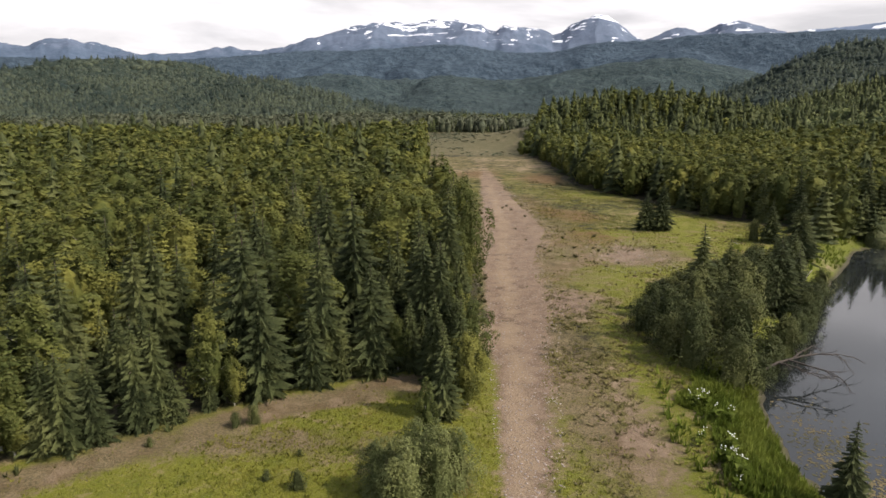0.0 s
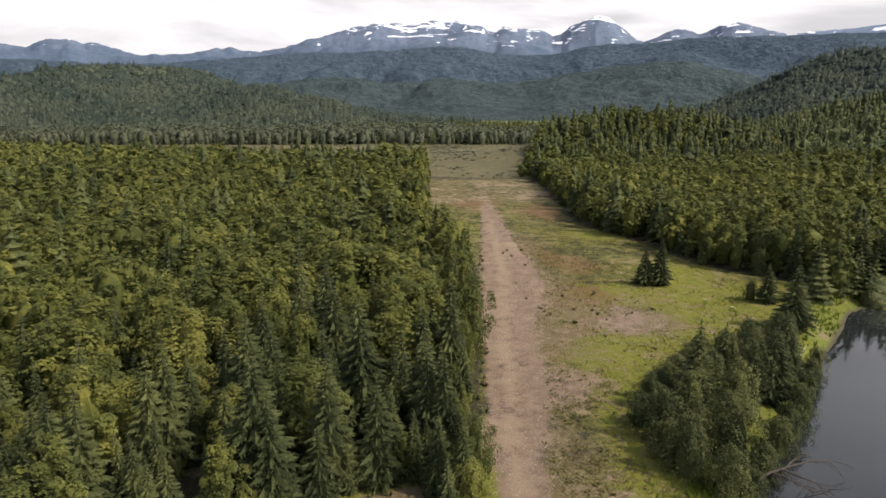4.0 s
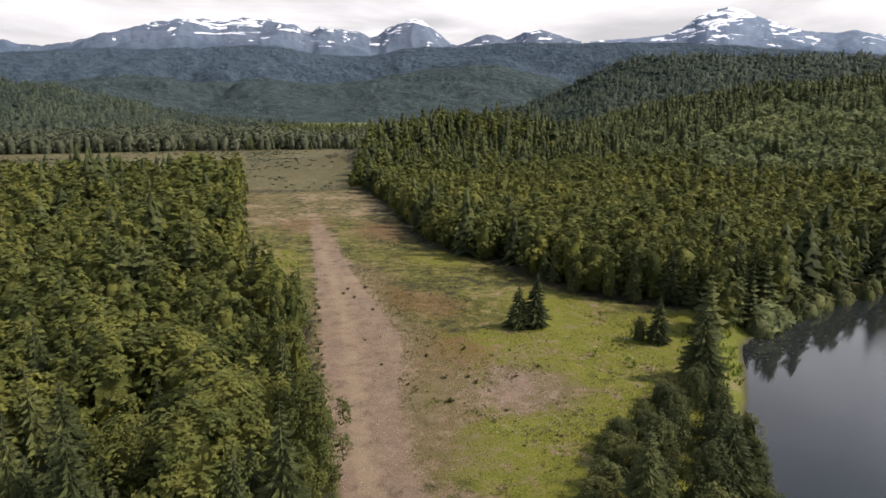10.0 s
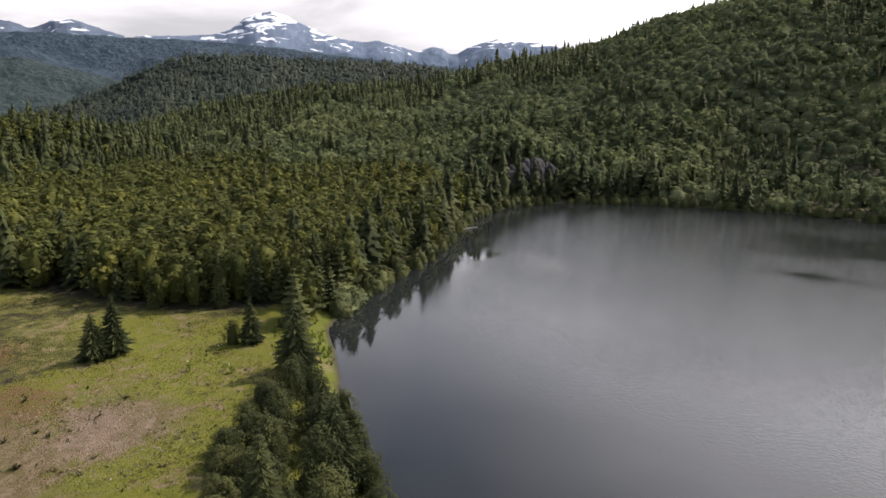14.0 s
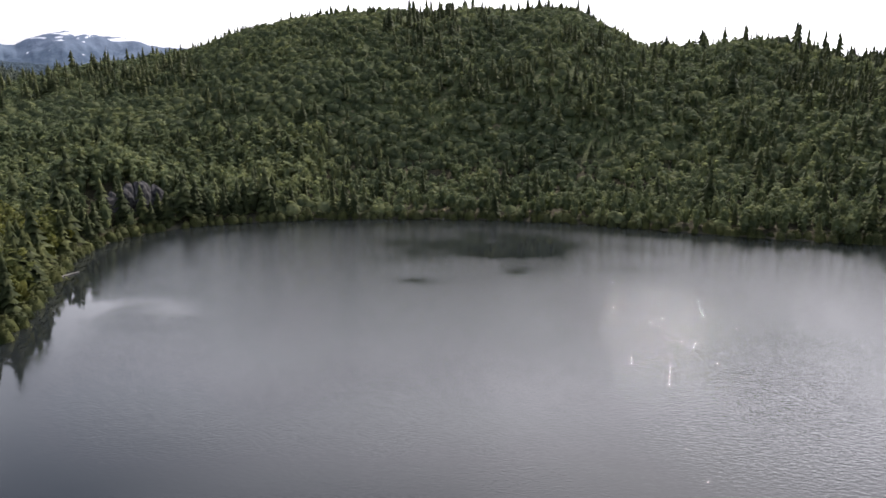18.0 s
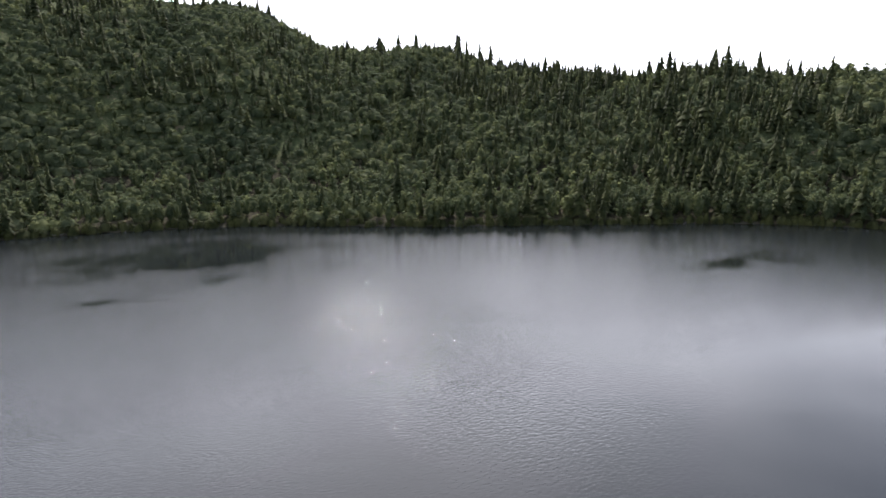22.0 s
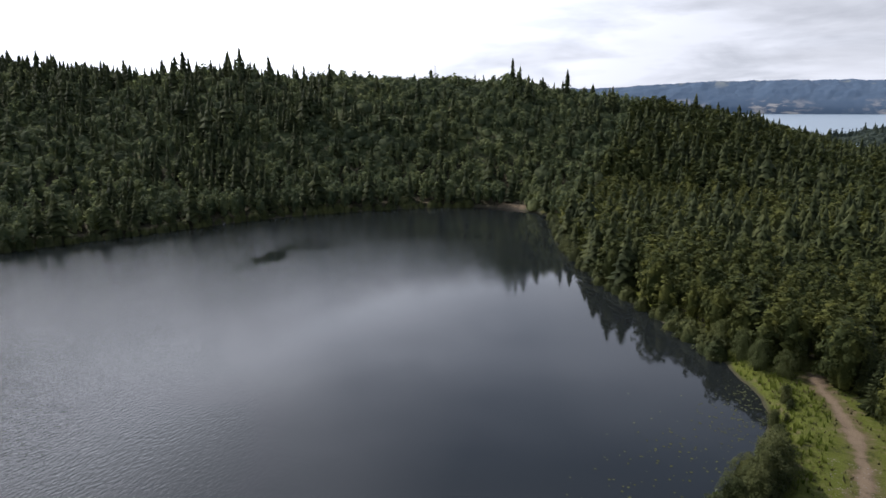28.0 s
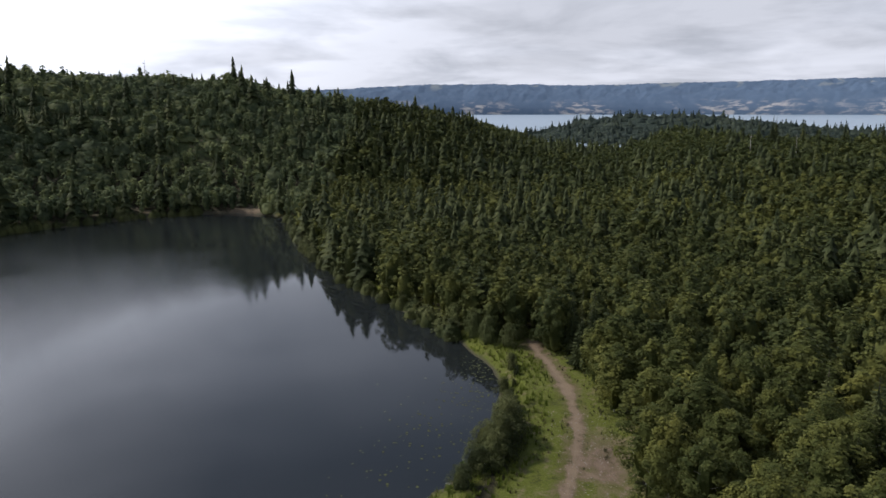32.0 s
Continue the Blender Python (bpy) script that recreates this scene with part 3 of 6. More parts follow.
bank = smooth(5.5, 1.5, SH) * smooth(-0.6, 0.4, SH) * (GY < 110) * (GX < 80)
gravel = smooth(-0.6, 0.8, GX - rl) * smooth(1.4, -1.2, GX - rr_) * (0.55 + 0.45 * smooth(200, 172, GY)) * smooth(240, 226, GY) * smooth(14, 22, GY)
spot = lambda x, y, rx, ry: np.exp(-(((GX - x) / rx) ** 2 + ((GY - y) / ry) ** 2))
gravel = np.maximum(gravel, 0.85 * spot(24, 83, 4.5, 7) + 0.0)
gravel = np.maximum(gravel, 1.0 * spot(11.5, 61, 5.5, 5.5))
gravel = np.maximum(gravel, 0.62 * spot(12, 36, 3, 7))
gravel = np.maximum(gravel, 0.95 * smooth(0.95, 0.35, td) * (GY < 20))
gravel = np.maximum(gravel, 0.9 * spot(-9.4, -35.5, 3.0, 6.5) * (GY < 0))
east_bank = smooth(12, 15, GX) * (GX < tab([(20, 20), (40, 22), (60, 34), (80, 52), (97, 74)], GY)) * (GY > 15) * (GY < 100) * smooth(0, 2, SH)
green = np.maximum.reduce([field * 0.50, east_bank * 0.9, south_field * 0.95, trail_bank * 0.6, bank])
green = np.maximum(green, field * np.maximum.reduce([spot(15, 70, 5, 7), spot(40, 95, 13, 15), spot(34, 141, 11, 10), spot(2, 147, 7, 16), spot(40, 107, 10, 12), spot(15.5, 46, 2.6, 14), spot(30, 70, 6, 6)]))
dry = field * np.maximum.reduce([np.full(GX.shape, 0.27), spot(12, 95, 9, 40), spot(17, 92, 6, 20), spot(16, 125, 6, 18), 0.5 * smooth(165, 200, GY), 0.95 * spot(9.5, 42, 4.0, 20), spot(26, 82, 7, 8)])
dry = np.maximum(dry, 0.85 * spot(-14, 34, 14, 2.0) * south_field)
edge = np.abs(GY - front + 2.2)
dry = np.maximum(dry, 0.9 * smooth(2.6, 0.8, edge) * (GX < -1) * (GX > -60))
dry = np.maximum(dry, 0.5 * smooth(2.4, 1.2, td) * (GY < 20))
mud = smooth(2.2, 0.4, SH) * 0.9 * np.where((GX < 80) & (GY > -75) & (GY < 96), smooth(0.9, 0.0, SH), 1)
sandbar = 0.8 * spot(84, -193, 14, 2.6) + spot(70, -187, 3.5, 2.5)
rut = 0.75 * gravel * np.maximum(np.exp(-((GX - (0.62 * rl + 0.38 * rr_)) / 1.1) ** 2), 0.0) * smooth(172, 150, GY)
rut = np.maximum(rut, field * smooth(165, 195, GY) * np.clip(0.05 + 2.2 * fbm(GX, GY, 0.10, 3, 5), 0, 1))
rut = np.maximum(rut, 0.9 * smooth(0.65, 0.2, td) * (GY < 20) * (GY > -70))
rut = np.maximum(rut, 1.2 * sandbar * (SH < 6))
hillshare = smooth(8, 22, GZ) + smooth(400, 700, RR)
lush = 0.8 * smooth(6.5, 3.0, SH) * (SH > -1) * (GY < 50) * (GY > 15) * (GX < 30)
lush = np.maximum.reduce([lush, 0.7 * bank, 0.72 * trail_bank])
heath = field * 0.8 * np.maximum.reduce([spot(22, 93, 4.5, 11), spot(24, 112, 4.5, 9), spot(20, 117, 4, 10), spot(27, 172, 8, 18), spot(9, 185, 9, 14)])
pale = field * np.maximum.reduce([spot(20, 231, 12, 7), spot(26, 198, 6, 12), spot(5, 194, 6, 8), spot(14, 126, 2.5, 9)])
rut = np.maximum(rut, 0.75 * pale * np.clip(0.45 + 2.6 * fbm(GX, GY, 0.22, 3, 6), 0, 1))
for key, val in (("heath", heath), ("marsh", meadow), ("lush", lush), ("green", green), ("dry", dry), ("gravel", gravel), ("rut", rut), ("mud", np.clip(mud - sandbar, 0, 1)), ("hill", hillshare)):
    attr(ground_mesh, key, np.clip(val, 0, 1))
ground = tagged(new("ground", ground_mesh), "valley floor of gravel, dry grass, moss and forest soil", "ground", kind="structure")

# ============ water ============
CALM_PATCHES = ((157, 26, 15, 21, 1.5), (142, -8.6, 3.5, 4, 1.2), (131, 36, 3.5, 7, 0.9), (112, -90, 6, 14, 1.0), (95, -144, 16, 12, 1.0), (110, 90, 8, 12, 1.0))


def lake_sheet():
    g = 190
    xs, ys = np.linspace(-12, 225, g), np.linspace(-215, 145, g)
    X, Y = np.meshgrid(xs, ys, indexing="ij")
    i = np.arange(g * g).reshape(g, g)
    f = np.stack([i[:-1, :-1], i[1:, :-1], i[1:, 1:], i[:-1, 1:]], -1).reshape(-1, 4)
    c = np.stack([X[:-1, :-1] + 1, Y[:-1, :-1] + 1.6], -1).reshape(-1, 2)
    d = sectors(c[:, 0], c[:, 1])
    f = f[d < 5]
    used, inv = np.unique(f, return_inverse=True)
    v = np.stack([X.ravel(), Y.ravel(), np.zeros(g * g)], -1)[used]
    me = mesh_of("lake_water", v, inv.reshape(-1, 4), M_LAKE, True)
    inner = np.clip(-sectors(v[:, 0], v[:, 1]), 0, None)
    calm = np.zeros(len(v))                       # glassy patches where the ridge shelters the water
    for px, py, rx, ry, much in CALM_PATCHES:
        wx = v[:, 0] + 3.2 * rx * fbm(v[:, 0], v[:, 1], 0.10, 4, 91)
        wy = v[:, 1] + 3.2 * ry * fbm(v[:, 0], v[:, 1], 0.07, 4, 92)
        calm = np.maximum(calm, much * np.exp(-((((wx - px) / rx) ** 2 + ((wy - py) / ry) ** 2) ** 0.9)))
    calm = calm * np.clip(0.85 + 1.5 * fbm(v[:, 0], v[:, 1], 0.09, 4, 93), 0, 1)
    gx, gy = v[:, 0] + 12 * fbm(v[:, 0], v[:, 1], 0.05, 3, 95), v[:, 1] + 12 * fbm(v[:, 0], v[:, 1], 0.05, 3, 96)
    gusty = np.exp(-(((gx - 98) / 46) ** 2 + ((gy + 9) / 19) ** 2) ** 1.5) * smooth(3, 14, inner)        # a cat's paw in the middle of the lake
    attr(me, "gust", np.clip(gusty - 0.8 * calm, 0, 1))
    attr(me, "fetch", np.clip(smooth(4, 18, inner) * smooth(30, 110, v[:, 0] + 14 * fbm(v[:, 0], v[:, 1], 0.03, 3, 94)) - calm, 0, 1))
    return me


tagged(new("lake_water", lake_sheet()), "dark lake water with faint wind ripples", "lake", kind="structure")
a = np.linspace(radians(140), radians(232), 47)
r = np.linspace(560, 4750, 12)
A2, R2 = np.meshgrid(a, r, indexing="ij")
i = np.arange(A2.size).reshape(A2.shape)
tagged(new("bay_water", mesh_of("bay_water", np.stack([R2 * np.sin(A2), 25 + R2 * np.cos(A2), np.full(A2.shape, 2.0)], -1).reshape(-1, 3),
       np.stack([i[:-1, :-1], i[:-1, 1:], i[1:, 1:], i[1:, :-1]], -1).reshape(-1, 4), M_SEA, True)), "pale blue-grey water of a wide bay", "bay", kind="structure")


# ============ distant hills and mountains ============
def range_mesh(name, crest, mat, front, back, relief, base=-5.0, n_along=360, n_across=34, seed=1, power=1.0, crag=0.0, clear=0.12, sunk=0.0):
    """A ridge with its crest on the given line; front faces the valley."""
    c = polyline(crest, "open", 1)
    seg = np.r_[0, np.cumsum(np.hypot(*np.diff(c[:, :2], axis=0).T))]
    s = np.linspace(0, seg[-1], n_along)
    px, py, pz = (np.interp(s, seg, c[:, k]) for k in range(3))
    ln = np.hypot(px, py - 25)
    ux, uy = px / ln, (py - 25) / ln
    w = np.concatenate([np.linspace(-1, 0, int(n_across * 0.75)), np.linspace(0, 1, n_across - int(n_across * 0.75) + 1)[1:]])
    S, W = np.meshgrid(np.arange(n_along), w, indexing="ij")
    off = np.where(W < 0, W * front, W * back)
    x, y = px[S] + ux[S] * off, py[S] + uy[S] * off
    fall = (1 - np.abs(W)) ** power
    fall = np.where(W < 0, fall, 1 - W * W)
    bumpy = fbm(x, y, 3.2 / front, 5, seed)
    ridged = (0.5 - np.abs(fbm(x, y, 2.2 / front, 5, seed + 5))) - 0.36
    side = smooth(0.0, clear, np.abs(W)) * smooth(1.0, 0.7, np.abs(W))
    z = base + (pz[S] - base) * fall + relief * (bumpy * 1.2 + ridged - sunk) * side * (0.3 + 0.7 * fall)
    z = z + crag * fbm(x, y, 26.0 / front, 4, seed + 9) * (0.25 + fall)
    i = np.arange(S.size).reshape(S.shape)
    f = np.stack([i[:-1, :-1], i[1:, :-1], i[1:, 1:], i[:-1, 1:]], -1).reshape(-1, 4)
    return mesh_of(name, np.stack([x, y, z], -1).reshape(-1, 3), f, mat, True), (x, y, z)


MID_R = [(219, 898, 7), (309, 871, 19), (368, 847, 37), (424, 820, 71), (461, 799, 88), (511, 767, 94), (604, 694, 89), (670, 627, 87), (711, 579, 78), (748, 528, 65), (796, 448, 43), (840, 330, 33)]
MID_L = [(-760, 660, 37), (-693, 744, 45), (-614, 813, 58), (-552, 858, 67), (-519, 879, 77), (-483, 900, 83), (-429, 928, 81), (-373, 952, 83), (-340, 965, 75), (-291, 981, 53), (-218, 1001, 44), (-155, 1013, 30), (-68, 1023, 10), (60, 1030, 3)]
BLUE = [(-1900, 1750, 140), (-1670, 2017, 153), (-1414, 2206, 181), (-1138, 2362, 167), (-802, 2498, 199), (-481, 2580, 231), (-396, 2594, 226), (-134, 2621, 244), (38, 2625, 258), (255, 2613, 222),
        (426, 2590, 220), (586, 2558, 258), (744, 2517, 254), (946, 2447, 274), (1182, 2342, 267), (1418, 2206, 265), (1673, 2017, 244), (1934, 1765, 199), (2157, 1479, 172)]
SNOW = [(-2985, 3118, 321), (-2526, 3504, 328), (-2277, 3672, 306), (-2200, 3719, 370), (-2070, 3793, 368), (-2017, 3822, 310), (-1539, 4039, 322), (-1320, 4117, 382), (-1198, 4154, 345), (-929, 4223, 393),
        (-789, 4252, 446), (-515, 4294, 528), (-298, 4315, 514), (-13, 4325, 560), (204, 4320, 550), (309, 4314, 478), (414, 4305, 512), (630, 4279, 497), (719, 4265, 450), (829, 4245, 542), (998, 4208, 566),
        (1100, 4182, 510), (1216, 4150, 404), (1295, 4126, 434), (1416, 4086, 468), (1564, 4031, 426), (1675, 3986, 514), (1785, 3938, 480), (1960, 3853, 427)]
SNOW_EAST = [(1954, 3856, 427), (2165, 3741, 442), (2344, 3631, 449), (2468, 3547, 487), (2553, 3486, 578), (2696, 3376, 590), (2777, 3309, 544), (2934, 3170, 464), (3042, 3066, 432), (3162, 2941, 446),
             (3276, 2812, 362), (3390, 2672, 420), (3440, 2607, 344), (3533, 2479, 427), (3620, 2348, 456), (3726, 2175, 404), (3930, 1774, 366)]
BLUFF = [(2327, -4002, 149), (1744, -4286, 157), (1103, -4493, 169), (681, -4575, 198), (285, -4616, 206), (-112, -4624, 206), (-484, -4600, 195), (-886, -4540, 198), (-1202, -4467, 206), (-1543, -4361, 206), (-1838, -4246, 210), (-2109, -4118, 214), (-2531, -3875, 214), (-3286, -3263, 198)]
FOOT_L = [(-447, 583, 42), (-399, 618, 38), (-342, 652, 42), (-298, 674, 37), (-259, 690, 40), (-191, 713, 46), (-147, 723, 36), (-100, 732, 22), (-39, 738, 10), (20, 742, 2)]
FOREHILLS = [(-1219, 1475, 76), (-847, 1719, 63), (-476, 1858, 88), (-293, 1896, 113), (-135, 1914, 90), (26, 1918, 109), (187, 1909, 87), (342, 1888, 113), (490, 1854, 137), (629, 1811, 149), (761, 1760, 121), (882, 1702, 84), (1086, 1578, 54)]
ISLE = [(-20, -826, -1), (-72, -822, 9), (-126, -815, 23), (-179, -805, 27), (-254, -786, 27), (-303, -769, 20), (-371, -739, 13), (-440, -700, 9)]

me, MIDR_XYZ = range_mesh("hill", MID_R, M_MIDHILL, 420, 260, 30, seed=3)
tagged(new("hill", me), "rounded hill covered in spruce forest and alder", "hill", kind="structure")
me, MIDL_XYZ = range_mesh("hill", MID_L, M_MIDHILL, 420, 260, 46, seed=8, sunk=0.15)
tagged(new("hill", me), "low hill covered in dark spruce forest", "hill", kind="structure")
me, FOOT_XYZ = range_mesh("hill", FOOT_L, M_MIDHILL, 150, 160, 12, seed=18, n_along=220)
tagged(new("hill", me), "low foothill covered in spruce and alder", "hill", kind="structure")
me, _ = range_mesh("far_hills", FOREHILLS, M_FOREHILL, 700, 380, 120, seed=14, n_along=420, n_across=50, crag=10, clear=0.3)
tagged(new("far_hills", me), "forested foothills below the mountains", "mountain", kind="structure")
me, ISLE_XYZ = range_mesh("headland", ISLE, M_MIDHILL, 290, 120, 5, base=-9, n_along=120, seed=12)
tagged(new("headland", me), "low wooded headland before the bay", "headland", kind="structure")
me, BLUE_XYZ = range_mesh("far_hills", BLUE, M_HAZEHILL, 800, 500, 210, seed=4, n_along=620, n_across=70, crag=8, clear=0.5, sunk=0.30)
tagged(new("far_hills", me), "far forested mountain slopes, tinted blue for haze", "mountain", kind="structure")
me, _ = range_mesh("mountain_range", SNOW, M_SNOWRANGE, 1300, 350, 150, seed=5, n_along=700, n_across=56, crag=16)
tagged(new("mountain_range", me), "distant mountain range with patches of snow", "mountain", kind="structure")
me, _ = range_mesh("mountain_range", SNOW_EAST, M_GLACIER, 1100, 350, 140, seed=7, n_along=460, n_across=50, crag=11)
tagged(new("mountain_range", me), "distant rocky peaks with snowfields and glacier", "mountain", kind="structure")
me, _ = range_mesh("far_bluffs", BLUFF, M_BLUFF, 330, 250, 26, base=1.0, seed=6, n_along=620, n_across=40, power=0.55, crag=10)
tagged(new("far_bluffs", me), "far shore of bluffs tinted blue for haze, with pale bare cliffs", "bluff", kind="structure")


# ============ trees ============
def spruce_crown(rng, tiers, per, detail, radius=0.21, start=0.05, slim=0.9, core=True):
    """Crown of a spruce one unit high: whorls of drooping boughs, each a folded spray."""
    V, F = [], []

    def tri(*p):
        k = len(V)
        V.extend(p)
        F.append((k, k + 1, k + 2))

    for i in range(tiers):
        u = i / (tiers - 1)
        z = start + (0.97 - start) * u ** 0.92
        rad = radius * ((1 - z) ** slim + 0.02) * (0.75 + 0.25 * min(1, z / 0.16))
        n = max(4, int(round(per * (0.55 + 0.45 * (1 - u)))))
        turn = rng.uniform(0, 6.28)
        for k in range(n):
            a = turn + 6.283 * k / n + rng.uniform(-0.25, 0.25)
            L = rad * rng.uniform(0.72, 1.22)
            drop = L * rng.uniform(0.12, 0.5) * (1 - 0.75 * u)
            zz = z + rng.uniform(-0.012, 0.012)
            ca, sa = math.cos(a), math.sin(a)
            wid = L * (0.42 if detail == 0 else 0.13) * rng.uniform(0.8, 1.25)
            root = (0.0, 0.0, zz + 0.25 * L)
            tip = (ca * L, sa * L, zz - drop + 0.12 * L)
            mx, my, mz = ca * L * 0.55, sa * L * 0.55, zz - drop * 0.55
            ml, mr = (mx - sa * wid, my + ca * wid, mz - 0.18 * wid), (mx + sa * wid, my - ca * wid, mz - 0.18 * wid)
            tri(root, ml, tip)
            tri(root, tip, mr)
            for q in range(detail):
                t = 0.34 + 0.62 * (q + rng.uniform(0, 0.7)) / max(1, detail)
                bx, by, bz = ca * L * t, sa * L * t, zz - drop * t + 0.05 * L
                tl = L * 0.34 * (1.15 - t) * rng.uniform(0.8, 1.3) + 0.010
                for sgn in (1, -1):
                    ang = a + sgn * rng.uniform(0.6, 1.0)
                    ex, ey = bx + math.cos(ang) * tl, by + math.sin(ang) * tl
                    ez = bz - tl * rng.uniform(0.1, 0.55)
                    nx, ny = -math.sin(ang) * tl * 0.24, math.cos(ang) * tl * 0.24
                    tri((bx - nx, by - ny, bz), (bx + nx, by + ny, bz), (ex, ey, ez))
    # leader
    tri((-0.006, 0, 0.94), (0.006, 0, 0.94), (0, 0, 1.02))
    tri((0, -0.006, 0.94), (0, 0.006, 0.94), (0, 0, 1.02))
    if core:
        n = 6
        for k in range(n):
            a, c = 6.283 * k / n, 6.283 * (k + 1) / n
            q = radius * 0.5
            tri((q * math.cos(a), q * math.sin(a), start + 0.02), (q * math.cos(c), q * math.sin(c), start + 0.02), (0, 0, 0.9))
    return np.array(V), np.array(F)


def far_spruce(rng, tiers, n, radius=0.19, low=0.04):
    """A spruce for the distance: ragged skirts, one above the other."""
    V, F = [], []
    for i in range(tiers):
        z0 = low + (0.80 - low) * i / max(1, tiers - 1)
        rad = radius * (1 - z0) ** 0.9 * 1.08
        top = min(1.02, z0 + 1.75 * (0.96 - low) / tiers)
        k0 = len(V)
        V.append((0, 0, top))
        off = rng.uniform(0, 6.28)
        for k in range(n):
            q = rad * (rng.uniform(0.92, 1.25) if k % 2 else rng.uniform(0.45, 0.72))
            a = off + 6.2832 * k / n
            V.append((q * math.cos(a), q * math.sin(a), z0 + rng.uniform(-0.03, 0.03) + (0.0 if k % 2 else 0.05)))
        F += [(k0, k0 + 1 + k, k0 + 1 + (k + 1) % n) for k in range(n)]
    return np.array(V, float), np.array(F)


def clump_crown(rng, clumps, per, size, width=0.22, low=0.10, top=1.0, core=0.34, mound=False, ragged=0.26):
    """Crown of a broadleaf one unit high: many leafy sprays on limb ends, uneven in outline, round a darker heart."""
    k = np.arange(clumps)
    t = ((k + rng.uniform(0.1, 0.9, clumps)) / clumps) ** (0.95 if mound else 0.85)
    a = 2.39996 * k + rng.uniform(-0.5, 0.5, clumps)
    ph = rng.uniform(0, 6.28)

    def envelope(t_, a_):
        if mound:
            e = np.sqrt(np.clip(1 - (0.96 * t_) ** 2, 0.05, 1))
        else:
            e = np.clip(1 - (np.abs(t_ - 0.38) / 0.68) ** 2.0, 0.05, 1) ** 0.6 * (0.72 + 0.28 * np.minimum(1, t_ / 0.25))
        return width * e * (1 + ragged * np.sin(2 * a_ + ph) * 0.6 + ragged * 0.5 * np.sin(3 * a_ + 2 * ph))

    env = envelope(t, a) * rng.uniform(0.86, 1.14, clumps)
    rad = width * rng.uniform(0.26, 0.44, clumps) * (1.1 - 0.5 * t)
    tall = rad * rng.uniform(0.8, 1.25, clumps) * (1.0 if mound else 1.25)
    d = np.maximum(0.0, env - 0.5 * rad) * rng.uniform(0.62, 1.0, clumps)
    z = low + (top - low) * (0.05 + 0.84 * t)
    C = np.stack([np.cos(a) * d, np.sin(a) * d, z], -1)
    C = np.vstack([C, [[0, 0, top - (0.30 if mound else 0.42) * width]]])
    rad, tall = np.r_[rad, width * 0.26], np.r_[tall, width * (0.26 if mound else 0.44)]
    pick = np.repeat(np.arange(len(C)), per)
    n = len(pick)
    v = rng.normal(size=(n, 3))
    out = C[pick] * [1, 1, 0.0]
    out = out / (np.linalg.norm(out, axis=1)[:, None] + 1e-4)
    v = v / np.linalg.norm(v, axis=1)[:, None] + 0.45 * out + [0, 0, 0.25]
    v /= np.linalg.norm(v, axis=1)[:, None]
    depth = rng.uniform(0.30, 1.12, n) ** 0.5
    c = C[pick] + v * np.c_[rad, rad, tall][pick] * depth[:, None]
    heart = np.array([0, 0, low + (top - low) * (0.1 if mound else 0.42)])
    face = c - heart
    face /= np.linalg.norm(face, axis=1)[:, None] + 1e-5
    nrm = 0.55 * v + 0.75 * face + [0, 0, 0.25] + rng.normal(0, 0.36, (n, 3))
    nrm /= np.linalg.norm(nrm, axis=1)[:, None]
    u = np.cross(nrm, rng.normal(size=(n, 3)))
    u /= np.linalg.norm(u, axis=1)[:, None]
    w = np.cross(nrm, u)
    s_ = size * rng.uniform(0.55, 1.45, n)[:, None]
    V = np.stack([c - u * s_ * 0.6 - w * s_ * 0.55, c + u * s_ * 0.6 - w * s_ * 0.55, c + w * s_ * 1.0], 1).reshape(-1, 3)
    F = np.arange(3 * n).reshape(-1, 3)
    if core:
        m = 7 if n > 400 else 5
        ts = np.array([0.0, 0.3, 0.62, 0.86]) if n > 400 else np.array([0.0, 0.35, 0.75])
        aa, t2 = np.meshgrid(np.arange(m) * 6.2832 / m, ts)
        aa, t2 = aa.ravel(), t2.ravel()
        rr = envelope(t2, aa) * core * rng.uniform(0.85, 1.1, len(aa))
        B = np.stack([np.cos(aa) * rr, np.sin(aa) * rr, low + (top - low) * t2 * 0.86], -1)
        B = np.vstack([B, [0, 0, low + (top - low) * 0.82]])
        f = []
        for j in range(len(ts)):
            for q in range(m):
                p0, p1 = j * m + q, j * m + (q + 1) % m
                if j + 1 < len(ts):
                    f += [(p0, p1, p1 + m), (p0, p1 + m, p0 + m)]
                else:
                    f.append((p0, p1, len(B) - 1))
        F = np.concatenate([F, np.array(f) + len(V)])
        V = np.concatenate([V, B])
    return V, F


def join(parts_):
    V, F, n = [], [], 0
    for v, f in parts_:
        V.append(v)
        F.append(f + n)
        n += len(v)
    return np.concatenate(V), np.concatenate(F)


ICO_V = np.array([(0, 0, 1)] + [(0.894 * math.cos(1.2566 * k), 0.894 * math.sin(1.2566 * k), 0.447) for k in range(5)] + [(0.894 * math.cos(1.2566 * k + 0.628), 0.894 * math.sin(1.2566 * k + 0.628), -0.447) for k in range(5)] + [(0, 0, -1)])
ICO_F = np.array([(0, 1 + k, 1 + (k + 1) % 5) for k in range(5)] + [(1 + k, 6 + k, 1 + (k + 1) % 5) for k in range(5)] + [(1 + (k + 1) % 5, 6 + k, 6 + (k + 1) % 5) for k in range(5)] + [(11, 6 + (k + 1) % 5, 6 + k) for k in range(5)])


